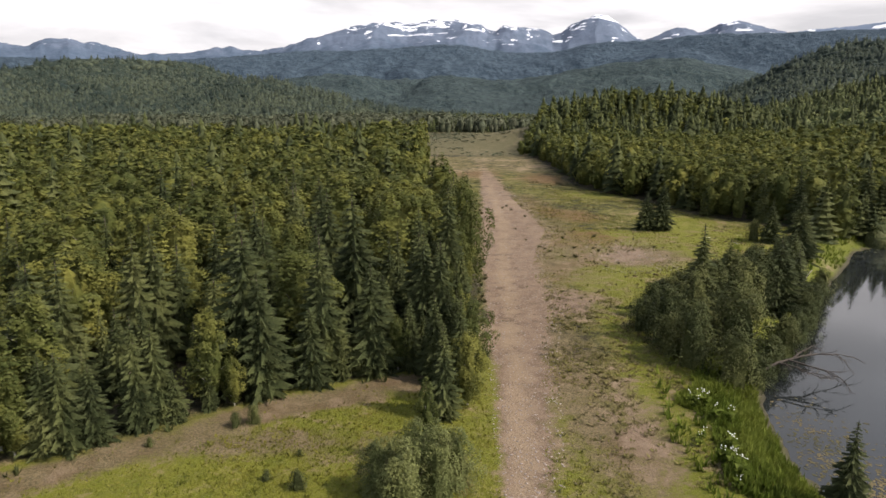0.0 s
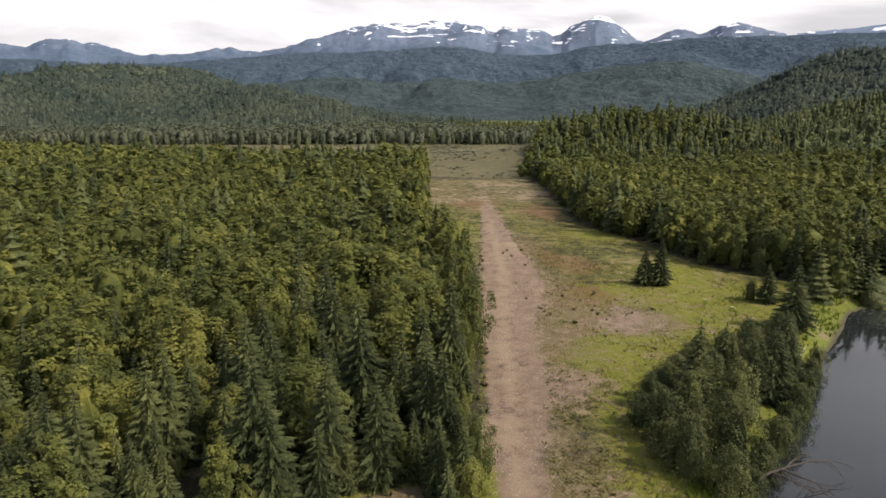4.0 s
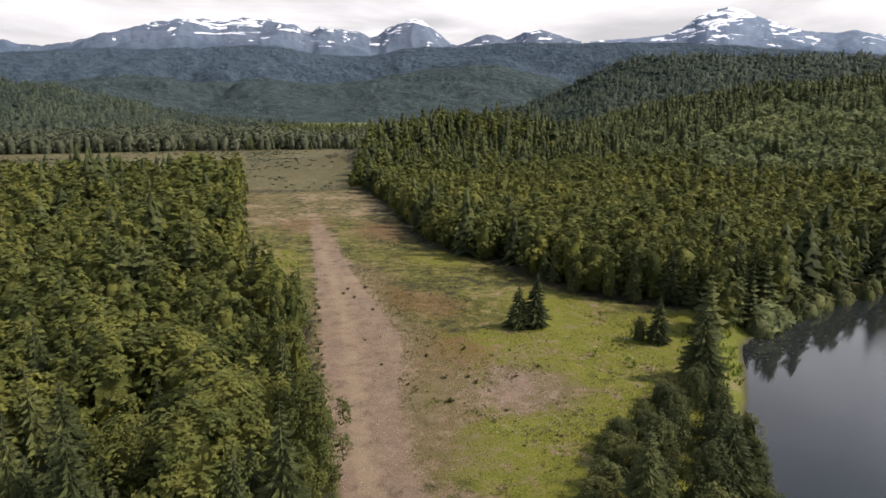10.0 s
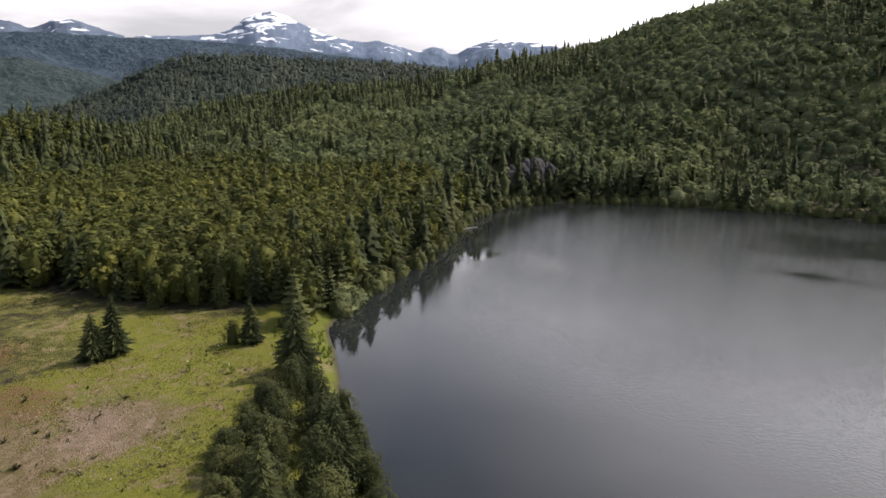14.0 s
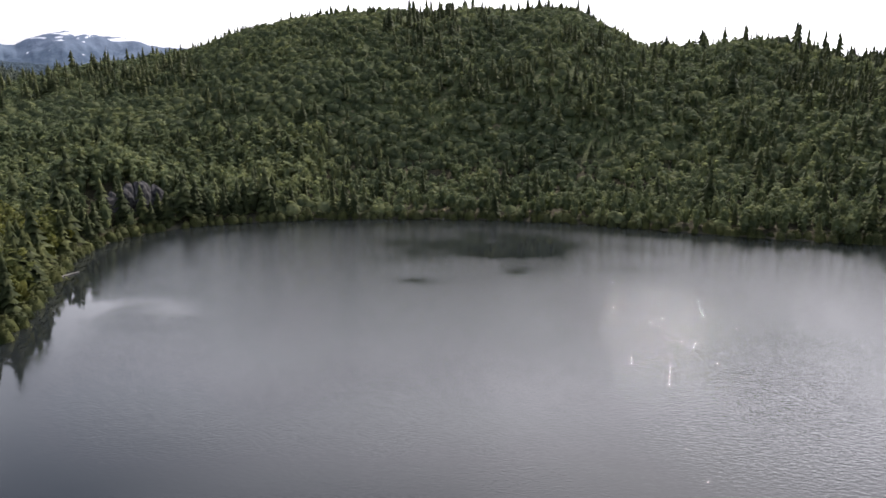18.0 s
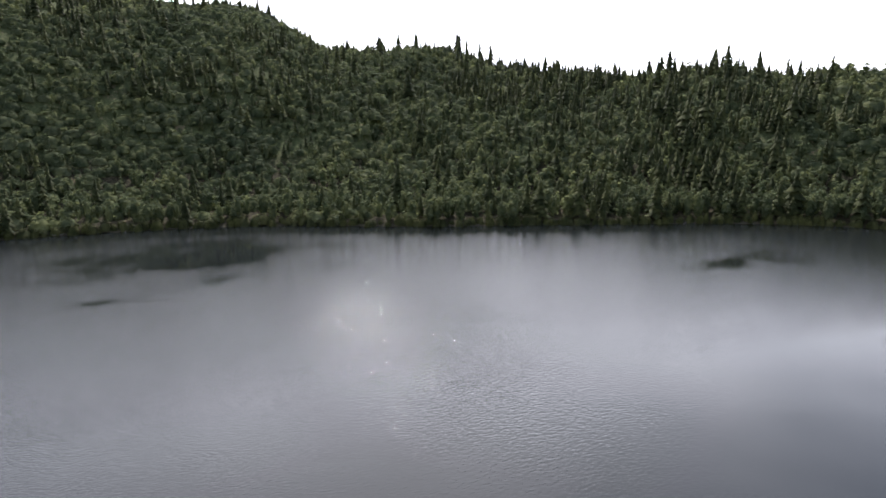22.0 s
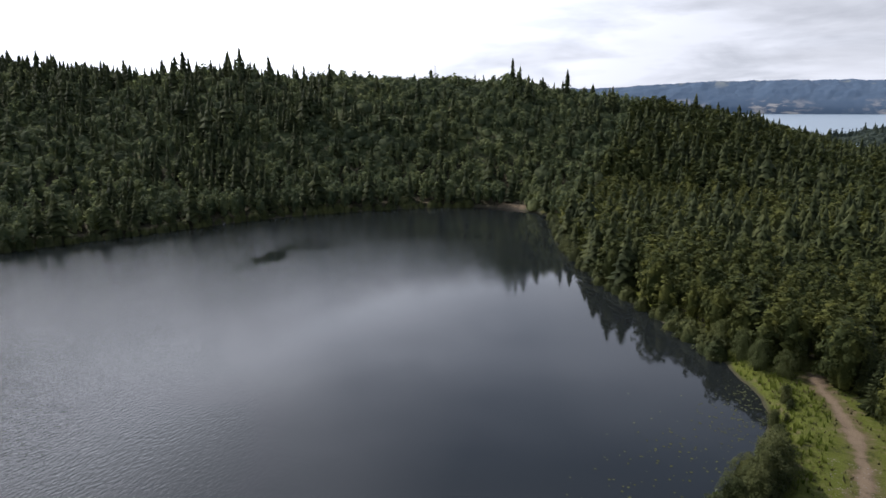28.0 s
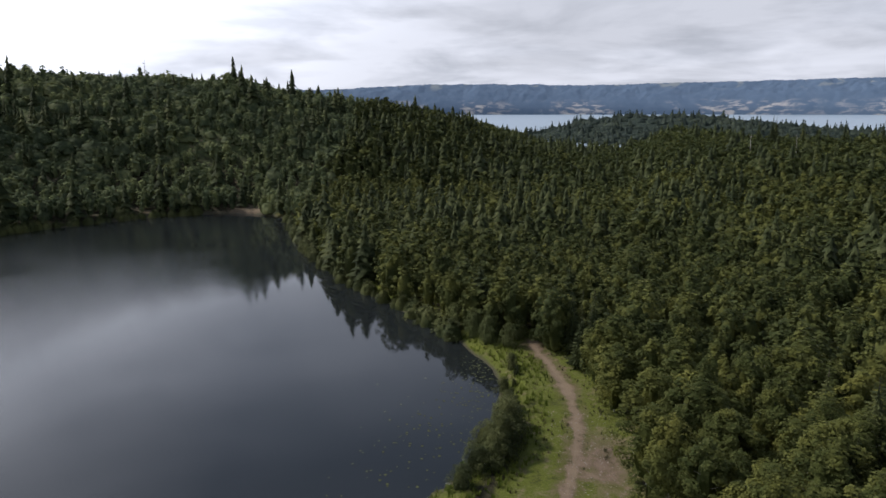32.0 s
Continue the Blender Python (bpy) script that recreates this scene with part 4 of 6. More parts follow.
def tube(points, radii, sides=6):
    """A tapered, bent round bar."""
    pts = [Vector(p) for p in points]
    V, F = [], []
    for i, p in enumerate(pts):
        ax = (pts[min(i + 1, len(pts) - 1)] - pts[max(i - 1, 0)]).normalized()
        u = ax.cross(Vector((0.31, 0.87, 0.38))).normalized()
        w = ax.cross(u)
        for k in range(sides):
            a = 6.28319 * k / sides
            V.append(p + (u * math.cos(a) + w * math.sin(a)) * radii[i])
    for i in range(len(pts) - 1):
        for k in range(sides):
            a, b2 = i * sides + k, i * sides + (k + 1) % sides
            F += [(a, b2, b2 + sides), (a, b2 + sides, a + sides)]
    return np.array([tuple(v) for v in V]), np.array(F)


def trunk_with_limbs(rng, base, reach, limbs, limb_len, up):
    bits = [tube([(0, 0, -0.03), (0.004, 0.003, reach * 0.5), (0, 0, reach)], [base, base * 0.62, base * 0.12], 7)]
    for k in range(limbs):
        z = reach * (0.22 + 0.65 * k / limbs)
        a = 2.4 * k
        L = limb_len * (1.1 - 0.7 * k / limbs)
        r = base * 0.3
        bits.append(tube([(0, 0, z), (math.cos(a) * L * 0.5, math.sin(a) * L * 0.5, z + up * L * 0.4), (math.cos(a) * L, math.sin(a) * L, z + up * L)], [r, r * 0.6, r * 0.15], 4))
    return join(bits)


def tree_kind(name, crown, trunk, crown_mat, bark, label, category, group):
    root = new(name)
    tagged(root, label, category, group)
    part("trunk", mesh_of("trunk", *trunk, bark, True), root)
    part("crown", mesh_of("crown", *crown, crown_mat), root)
    return root


rs = np.random.default_rng(5)
# --- near trees, built part by part, then copied ---
HERO_SPRUCE = [tree_kind("spruce_tree", spruce_crown(rs, 23, 10, 4, radius=r_, slim=s_), trunk_with_limbs(rs, 0.016, 0.97, 8, 0.10, -0.2), M_SPRUCE, M_BARK,
                         "dark blue-green spruce with drooping tiered boughs", "spruce", "spruces") for r_, s_ in ((0.25, 0.9), (0.28, 0.82), (0.22, 0.95))]
MID_SPRUCE = [tree_kind("spruce_tree", spruce_crown(rs, 18, 9, 2, radius=r_, slim=s_), trunk_with_limbs(rs, 0.016, 0.97, 4, 0.10, -0.2), M_SPRUCE, M_BARK,
                        "dark green spruce with drooping boughs", "spruce", "spruces") for r_, s_ in ((0.24, 0.9), (0.20, 0.85))]
HERO_LEAF = [tree_kind("birch_tree", clump_crown(rs, n_, 110, 0.0145, width=w_, low=l_), trunk_with_limbs(rs, 0.012, 0.86, 9, 0.18, 0.9), M_LEAF, M_BIRCH,
                       "yellow-green birch with a slender leafy crown", "birch", "broadleaf trees") for n_, w_, l_ in ((34, 0.24, 0.10), (40, 0.28, 0.08), (28, 0.20, 0.12), (36, 0.26, 0.06))]
MID_LEAF = [tree_kind("birch_tree", clump_crown(rs, n_, 50, 0.0225, width=w_, low=0.08), trunk_with_limbs(rs, 0.012, 0.86, 5, 0.16, 0.9), M_LEAF, M_BIRCH,
                      "yellow-green birch in a dense young stand", "birch", "broadleaf trees") for n_, w_ in ((26, 0.24), (30, 0.28), (22, 0.20))]
HERO_ALDER = [tree_kind("alder_bush", clump_crown(rs, 40, 90, 0.0205, width=0.46, low=-0.04, core=0.5, mound=True, ragged=0.3), trunk_with_limbs(rs, 0.02, 0.7, 10, 0.35, 0.7), M_BANKALDER, M_BARK,
                        "broad dark green alder growing on the bank", "alder", "alders") for _ in range(3)]
HERO_WILLOW = [tree_kind("willow_bush", clump_crown(rs, 40, 130, 0.017, width=0.46, low=-0.04, core=0.5, mound=True, ragged=0.4), trunk_with_limbs(rs, 0.014, 0.8, 12, 0.30, 1.4), M_WILLOW, M_BARK,
                         "pale green willow bush with upright shoots", "willow", "willows") for _ in range(2)]
used_once = set()


def plant(kind, x, y, h, spin=0.0, spread=1.0, label="", tilt=0.0, z=None):
    """Sets a tree of that kind on the ground, h metres high."""
    zz = float(height(np.array([x]), np.array([y]))[0]) if z is None else z
    m = Matrix.Translation((x, y, zz - 0.05)) @ Matrix.Rotation(spin, 4, "Z") @ Matrix.Rotation(tilt, 4, "X") @ Matrix.Diagonal((h * spread, h * spread, h, 1))
    if kind.name not in used_once:
        used_once.add(kind.name)
        kind.matrix_basis = m
        ob = kind
    else:
        ob = copy_thing(kind, Matrix())
        ob.matrix_basis = m
    if label:
        tagged(ob, label)
    return ob


# --- where the woods stand ---
def scatter(x0, x1, y0, y1, step, seed):
    g = np.random.default_rng(seed)
    xs, ys = np.meshgrid(np.arange(x0, x1, step), np.arange(y0, y1, step), indexing="ij")
    p = np.stack([xs.ravel(), ys.ravel()], -1)
    return p + g.uniform(-0.48, 0.48, p.shape) * step, g


def in_sight(p, lo=-41, hi=226):
    """Keeps what lies within the sweep of the flight's views, with a margin."""
    a = np.degrees(np.arctan2(p[:, 0] - 1, p[:, 1] - 5)) % 360
    near = np.hypot(p[:, 0], p[:, 1] - 12) < 70
    return ((a > 360 + lo) | (a < hi)) | near


def reach(p):
    """Distance from the middle of the flight."""
    return np.hypot(p[:, 0] - 1, p[:, 1] - np.clip(p[:, 1], 2, 25))


STAND = []      # rows: x, y, height, share of spruce, kind of wood


def add_stand(p, h, spruce, kind):
    STAND.append(np.c_[p, h, spruce, np.zeros(len(p)) + kind])


# west wood
p, g = scatter(-230, 10, -30, 335, 3.0, 1)
ok = (p[:, 1] > tab(FOREST_FRONT, p[:, 0]) + 0.6) & (p[:, 0] < tab(FIELD_L, p[:, 1]) - 0.7) & (p[:, 1] < 256 - 0.36 * (p[:, 0] + 7)) & in_sight(p)
p = p[ok]
wave = fbm(p[:, 0], p[:, 1], 0.03, 3, 31)
depth_in = p[:, 1] - tab(FOREST_FRONT, p[:, 0])
spr = np.clip(1.0 - depth_in / 42, 0.09, 0.9) + wave * 0.6
add_stand(p, (7.0 + 3.6 * g.uniform(-1, 1, len(p)) + 5 * wave + 1.2 * smooth(60, 200, depth_in) + 3.0 * smooth(120, 150, p[:, 1]) * smooth(-34, -14, p[:, 0])) * (0.82 + 0.18 * smooth(0, 5, depth_in)), spr, 0)
ex = np.arange(-75, 2.5, 1.25)
p = np.c_[ex + g.uniform(-0.5, 0.5, len(ex)), tab(FOREST_FRONT, ex) + g.uniform(0.2, 1.6, len(ex))]
add_stand(p, 4.2 + 2.0 * g.uniform(-1, 1, len(p)), np.full(len(p), 0.85), 0)
ey = np.arange(47, 112, 1.5)
p = np.c_[tab(FIELD_L, ey) - g.uniform(0.9, 1.9, len(ey)), ey + g.uniform(-0.6, 0.6, len(ey))]
add_stand(p, 4.6 + 1.8 * g.uniform(-1, 1, len(p)), np.full(len(p), 0.4), 0)
# wood north of the field and lake
p, g = scatter(28, 330, 92, 470, 3.2, 2)
edge_x = tab(FIELD_R, p[:, 1])
north = np.where(p[:, 1] < 252, p[:, 0] > edge_x + 0.4, p[:, 0] > 30 + (p[:, 1] - 252) * 0.22)
sh = sectors(p[:, 0], p[:, 1])
hz = height(p[:, 0], p[:, 1], sh)
ok = north & (sh > 1.2) & ((hz < 22) | (p[:, 1] > 300)) & in_sight(p)
p, sh = p[ok], sh[ok]
wave = fbm(p[:, 0], p[:, 1], 0.025, 3, 41)
spr = 0.02 + 0.70 * smooth(14, 3, sh) + 0.62 * smooth(256, 276, p[:, 1] + 14 * fbm(p[:, 0], p[:, 1], 0.03, 2, 44)) + wave * 0.6 + 0.12 * smooth(100, 150, p[:, 0]) + 0.32 * smooth(9, 2, p[:, 0] - edge_x[ok]) * (p[:, 1] < 252)
add_stand(p, 8.2 + 2.2 * g.uniform(-1, 1, len(p)) + 3 * wave + 2.5 * smooth(12, 3, sh) * (g.uniform(0, 1, len(p)) < 0.4) + 0.6 * smooth(240, 290, p[:, 1]), spr, np.where(p[:, 0] + 60 * fbm(p[:, 0], p[:, 1], 0.03, 2, 45) > 165, 7, 1))
# wood south-west of the lake
p, g = scatter(-330, 130, -560, -12, 3.4, 3)
sh = sectors(p[:, 0], p[:, 1])
td_, _ = line_dist(p[:, 0], p[:, 1], TRAIL)
west = p[:, 0] < np.interp(-p[:, 1], [12, 28, 36, 40, 46, 52, 66, 71, 75, 90, 420], [-13, -11, -13.5, -14, -12, -10.5, -6.5, 0, 200, 200, 200])
ok = west & (sh > 1.0) & (td_ > 1.6) & (p[:, 0] < 62) & in_sight(p) & ((np.hypot(p[:, 0], p[:, 1]) < 330) | (p[:, 0] > -130) & (p[:, 0] < 20) & (p[:, 1] > -415)) & ~((p[:, 0] > 60) & (p[:, 1] > -190))
p, sh = p[ok], sh[ok]
wave = fbm(p[:, 0], p[:, 1], 0.03, 3, 51)
far_ = np.hypot(p[:, 0], p[:, 1] - 25)
add_stand(p, 8.2 + 1.7 * g.uniform(-1, 1, len(p)) + 4 * wave, 0.10 + 0.16 * smooth(110, 240, far_) + wave * 1.7, 2)
# ridge across the lake: alder thickets, birches low down and to the south, spruces in belts
p, g = scatter(60, 450, -345, 330, 3.8, 4)
sh = sectors(p[:, 0], p[:, 1])
hz = height(p[:, 0], p[:, 1], sh)
d_e, _c = line_dist(p[:, 0], p[:, 1], EAST_CREST)
rad_ = np.hypot(p[:, 0] - 1.6, p[:, 1] - 25)
ok = (sh > 0.8) & ((hz > 22) | (sh < 220) & (p[:, 1] < 128)) & (p[:, 0] > 62) & (rad_ < 445) & in_sight(p)
ok &= ~((p[:, 1] > 96) & (hz < 22))
p, sh, d_e = p[ok], sh[ok], d_e[ok]
belt = fbm(p[:, 0], p[:, 1], 0.016, 3, 61) + 0.55 * fbm(p[:, 0], p[:, 1], 0.05, 2, 63)
south = smooth(10, -90, p[:, 1])
low_ = smooth(70, 12, sh)
spr = np.clip(0.02 + 0.05 * south + 0.07 * low_ + 2.3 * np.clip(belt - 0.01 + 0.02 * south, 0, 0.3) + 0.12 * smooth(26, 6, d_e) * smooth(-240, -120, p[:, 1]), 0, 0.66)
birchy = g.uniform(0, 1, len(p)) < 0.05 + 0.42 * south + 0.55 * low_ + 1.2 * fbm(p[:, 0], p[:, 1], 0.03, 2, 64)
add_stand(p, np.where(birchy, 3.9, 3.2) + 1.1 * g.uniform(-1, 1, len(p)) + 2.2 * fbm(p[:, 0], p[:, 1], 0.06, 2, 65) + 0.4 * south + 1.0 * low_ * birchy, spr, np.where(birchy, 6, 3))
# spruces along the crest, in knots
cl = polyline(EAST_CREST, "open", 2)
ca_ = np.r_[0, np.cumsum(np.hypot(*np.diff(cl[:, :2], axis=0).T))]
st_ = np.arange(0, ca_[-1], 1.9)
p = np.c_[np.interp(st_, ca_, cl[:, 0]), np.interp(st_, ca_, cl[:, 1])] + g.normal(0, 3.0, (len(st_), 2))
knot = fbm(st_, 0 * st_, 0.045, 3, 67)
ok = (knot > -0.06 + 0.08 * g.uniform(-1, 1, len(p))) & (g.uniform(0, 1, len(p)) < 0.7)
add_stand(p[ok], 0.76 * (2.2 + 2.4 * g.uniform(0, 1, ok.sum()) ** 1.6 + 2.0 * np.clip(knot[ok], 0, 1)) * (0.64 + 0.36 * smooth(-180, -90, p[ok][:, 1])), np.ones(ok.sum()), 3)
# tall grey wood beyond the marsh, woods at the foot of the hills
p, g = scatter(-460, 130, 470, 640, 5.0, 6)
ok = in_sight(p) & (p[:, 1] > 478 + 14 * fbm(p[:, 0], p[:, 1], 0.02, 2, 71) - 0.05 * np.abs(p[:, 0]))
add_stand(p[ok], 12.5 * g.uniform(0.5, 1.15, ok.sum()) + 6 * fbm(p[ok][:, 0], p[ok][:, 1], 0.02, 2, 72), np.full(ok.sum(), 0.05) + 0.35 * smooth(560, 600, p[ok][:, 1]) + 0.5 * smooth(-60, 20, p[ok][:, 0]), 4)
p, g = scatter(-560, 640, 640, 900, 9.0, 7)
ok = in_sight(p, -38, 60)
add_stand(p[ok], 8 + 3 * g.uniform(-1, 1, ok.sum()), np.full(ok.sum(), 0.4), 5)
p, g = scatter(300, 640, 250, 640, 8.0, 8)
hz = height(p[:, 0], p[:, 1])
rad_ = np.hypot(p[:, 0] - 1.6, p[:, 1] - 25)
ok = in_sight(p) & (p[:, 1] > 330) & (rad_ > 380)
add_stand(p[ok], 8 + 3 * g.uniform(-1, 1, ok.sum()), np.full(ok.sum(), 0.4), 5)

STAND = np.concatenate(STAND)
STAND = STAND[~((np.abs(STAND[:, 0] - 188) < 9) & (np.abs(STAND[:, 1] - 131.5 + 0.62 * (STAND[:, 0] - 188)) < 5.5))]        # the rock face stays bare
rt_ = np.random.default_rng(77)
STAND = STAND[rt_.permutation(len(STAND))]
is_spruce = rt_.uniform(0, 1, len(STAND)) < STAND[:, 3]
R_ = reach(STAND[:, :2])
SZ = height(STAND[:, 0], STAND[:, 1])
SPIN = rt_.uniform(0, 6.283, len(STAND))
WIDE = np.where(is_spruce, rt_.uniform(0.85, 1.3, len(STAND)), rt_.uniform(1.0, 1.55, len(STAND))) * np.where((STAND[:, 4] == 3) & ~is_spruce, 1.38, 1.0) * np.where((STAND[:, 4] == 6) & is_spruce | (STAND[:, 4] == 3) & is_spruce, 0.9, 1.0)
WIDE = np.where((STAND[:, 4] == 0) & (STAND[:, 0] > tab(FIELD_L, STAND[:, 1]) - 4.0), np.minimum(WIDE, 0.8), WIDE)        # narrow crowns along the road
order = np.argsort(R_)
n_things = {True: 0, False: 0}
as_thing = np.zeros(len(STAND), bool)
for k in order:
    sp = bool(is_spruce[k])
    if n_things[sp] >= 290 or R_[k] > 120 or STAND[k, 4] in (3, 6):
        continue
    n_things[sp] += 1
    as_thing[k] = True
    near = R_[k] < 46
    pool = (HERO_SPRUCE if near else MID_SPRUCE) if sp else (HERO_LEAF if near else MID_LEAF)
    plant(pool[k % len(pool)], STAND[k, 0], STAND[k, 1], max(3.5, STAND[k, 2] * (1.06 if sp else 1.0)), SPIN[k], WIDE[k], z=SZ[k], tilt=rt_.uniform(-0.04, 0.04))

# --- the uncountable rest: joined, coarser with distance ---
rl_ = np.random.default_rng(9)
LOD_SPRUCE = [[spruce_crown(rl_, 13, 8, 1, radius=r_) for r_ in (0.27, 0.23)], [spruce_crown(rl_, 11, 8, 0, radius=r_) for r_ in (0.27, 0.23)], [far_spruce(rl_, 9, 10, r_) for r_ in (0.27, 0.22, 0.30)], [far_spruce(rl_, 8, 8, r_) for r_ in (0.27, 0.22, 0.31)], [far_spruce(rl_, 6, 7, r_) for r_ in (0.28, 0.21, 0.32, 0.24)]]
LOD_LEAF = [[clump_crown(rl_, n_, p_, s_, width=w_, core=0.52, low=0.06) for w_ in (0.20, 0.24, 0.28)] for n_, p_, s_ in ((20, 27, 0.030), (17, 20, 0.037), (14, 12, 0.050), (10, 8, 0.067), (8, 5, 0.090))]
TALL_LEAF = [clump_crown(rl_, 8, 5, 0.074, width=w_, core=0.5, low=-0.02) for w_ in (0.26, 0.34, 0.42, 0.30)]
LOD_BUSH = [[clump_crown(rl_, n_, p_, s_, width=0.60, low=-0.12, core=0.84, mound=True, ragged=g_) for g_ in (0.15, 0.3, 0.4, 0.25)] for n_, p_, s_ in ((14, 14, 0.075), (12, 12, 0.085), (10, 9, 0.10), (8, 5, 0.13), (7, 5, 0.145))]


def grove(name, rows, forms, mat, label, category):
    """Many trees joined into one mesh."""
    V, F, n = [], [], 0
    for q, (v, f) in enumerate(forms):
        sel = rows[q::len(forms)]
        if not len(sel):
            continue
        c, s = np.cos(sel[:, 4])[:, None], np.sin(sel[:, 4])[:, None]
        sc = (sel[:, 3] * sel[:, 5])[:, None]
        x = sel[:, 0:1] + (v[None, :, 0] * c - v[None, :, 1] * s) * sc
        y = sel[:, 1:2] + (v[None, :, 0] * s + v[None, :, 1] * c) * sc
        z = sel[:, 2:3] + v[None, :, 2] * sel[:, 3:4]
        V.append(np.stack([x, y, z], -1).reshape(-1, 3))
        F.append((f[None] + (np.arange(len(sel)) * len(v))[:, None, None]).reshape(-1, 3) + n)
        n += len(sel) * len(v)
    ob = new(name, mesh_of(name, np.concatenate(V), np.concatenate(F), mat, True))
    return tagged(ob, label, category, kind="stuff")


ROWS = np.c_[STAND[:, 0], STAND[:, 1], SZ - 0.1, STAND[:, 2], SPIN, WIDE]
level = np.digitize(R_, [70, 105, 150, 215])
NAMES = {0: "west wood", 1: "north wood", 2: "lakeside wood", 3: "ridge", 4: "wood beyond the marsh", 5: "distant wood", 6: "ridge", 7: "wood at the foot of the ridge"}
for kind in range(8):
    for lv in range(5):
        base = (STAND[:, 4] == kind) & (level == lv) & ~as_thing
        a, b_ = base & is_spruce, base & ~is_spruce
        if a.any():
            rows = ROWS[a].copy()
            rows[:, 3] *= 1.1 if kind not in (3, 4, 6) else 0.75 if kind == 4 else 2.2
            rows[:, 3] *= 0.55 + 0.75 * ((rows[:, 4] * 7.13) % 1.0) ** 1.3
            grove("spruce_wood", rows, LOD_SPRUCE[lv], M_SPRUCE, "dense dark spruces of the " + NAMES[kind], "spruce wood")
        if b_.any():
            forms = LOD_BUSH[lv] if kind == 3 else TALL_LEAF if kind == 4 else LOD_LEAF[lv]
            if kind == 6:
                ROWS[b_, 3] *= 1.35
            mat_ = M_ALDER if kind in (3, 6, 7) else M_BARE if kind == 4 else M_SHADELEAF if kind == 2 else M_LEAF
            word = "alder thickets covering the " if kind == 3 else "grey-green cottonwoods of the " if kind == 4 else "yellow-green birches of the "
            grove("broadleaf_wood", ROWS[b_], forms, mat_, word + NAMES[kind], "broadleaf wood")
# woods on the distant hills
for xyz, lab, n_tr in ((MIDR_XYZ, "tiny far spruces on the rounded hill", 11000), (MIDL_XYZ, "tiny far spruces on the low hill", 9000), (ISLE_XYZ, "far spruces on the wooded headland", 1500), (FOOT_XYZ, "tiny far spruces on the foothill", 7000)):
    x, y, z = xyz
    m_, n_ = x.shape
    ia, ib = rl_.uniform(0, m_ - 1.001, n_tr), rl_.uniform(0, int(n_ * 0.8) - 1.001, n_tr)
    i0, j0 = ia.astype(int), ib.astype(int)
    fx, fy = ia - i0, ib - j0

    def lerp(q):
        return (q[i0, j0] * (1 - fx) + q[i0 + 1, j0] * fx) * (1 - fy) + (q[i0, j0 + 1] * (1 - fx) + q[i0 + 1, j0 + 1] * fx) * fy

    hh = rl_.uniform(5, 12, n_tr)
    rows = np.c_[lerp(x), lerp(y), lerp(z) - 1.5, hh, rl_.uniform(0, 6.28, n_tr), rl_.uniform(1.3, 2.6, n_tr)]
    clump = (ICO_V[:11] * [0.7, 0.7, 0.8], ICO_F[:15])
    rows_b = rows[1::2][:3500].copy()
    rows_b[:, 3] *= 0.55
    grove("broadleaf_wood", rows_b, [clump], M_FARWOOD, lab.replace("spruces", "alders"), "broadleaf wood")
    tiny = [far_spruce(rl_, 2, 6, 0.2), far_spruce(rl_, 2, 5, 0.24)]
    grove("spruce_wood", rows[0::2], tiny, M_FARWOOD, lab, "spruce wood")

# ============ single trees and bushes in the open ============
FIELD_SPRUCE = "lone dark spruce standing on the mossy field"
plant(HERO_SPRUCE[1], 31.8, 99.4, 5.9, 0.3, 1.4, "one of a close pair of dark spruces on the field")
plant(HERO_SPRUCE[0], 34.2, 99.2, 7.6, 1.4, 1.25, "taller spruce of a close pair on the field")
plant(HERO_SPRUCE[1], 46.6, 112.9, 5.5, 2.2, 1.0, FIELD_SPRUCE)
plant(HERO_SPRUCE[0], 46.4, 89.6, 6.2, 4.2, 1.3, FIELD_SPRUCE)
plant(HERO_ALDER[0], 44.8, 91.2, 3.4, 1.0, 0.8, "light green bush beside a lone spruce")
plant(HERO_SPRUCE[1], 44.2, 78.4, 8.6, 0.9, 1.3, "tall ragged spruce at the lake shore")
for x, y, h in ((62, 99.5, 10.5), (66, 100, 11.5), (57.5, 103.5, 9.5), (70, 101, 10), (75, 101, 8.5), (53, 106, 8)):
    plant(HERO_SPRUCE[int(x) % 3], x, y, h, x, 1.0, "tall dark spruce at the edge of the north wood")
for x, y, h, w_ in ((69, 97.6, 2.6, 1.3), (79, 99.6, 3.2, 1.2), (86, 102, 2.8, 1.2), (90, 103.6, 3.0, 1.1)):
    plant(HERO_ALDER[int(y) % 3], x, y, h, x, w_, "rounded alder bush at the water's edge")
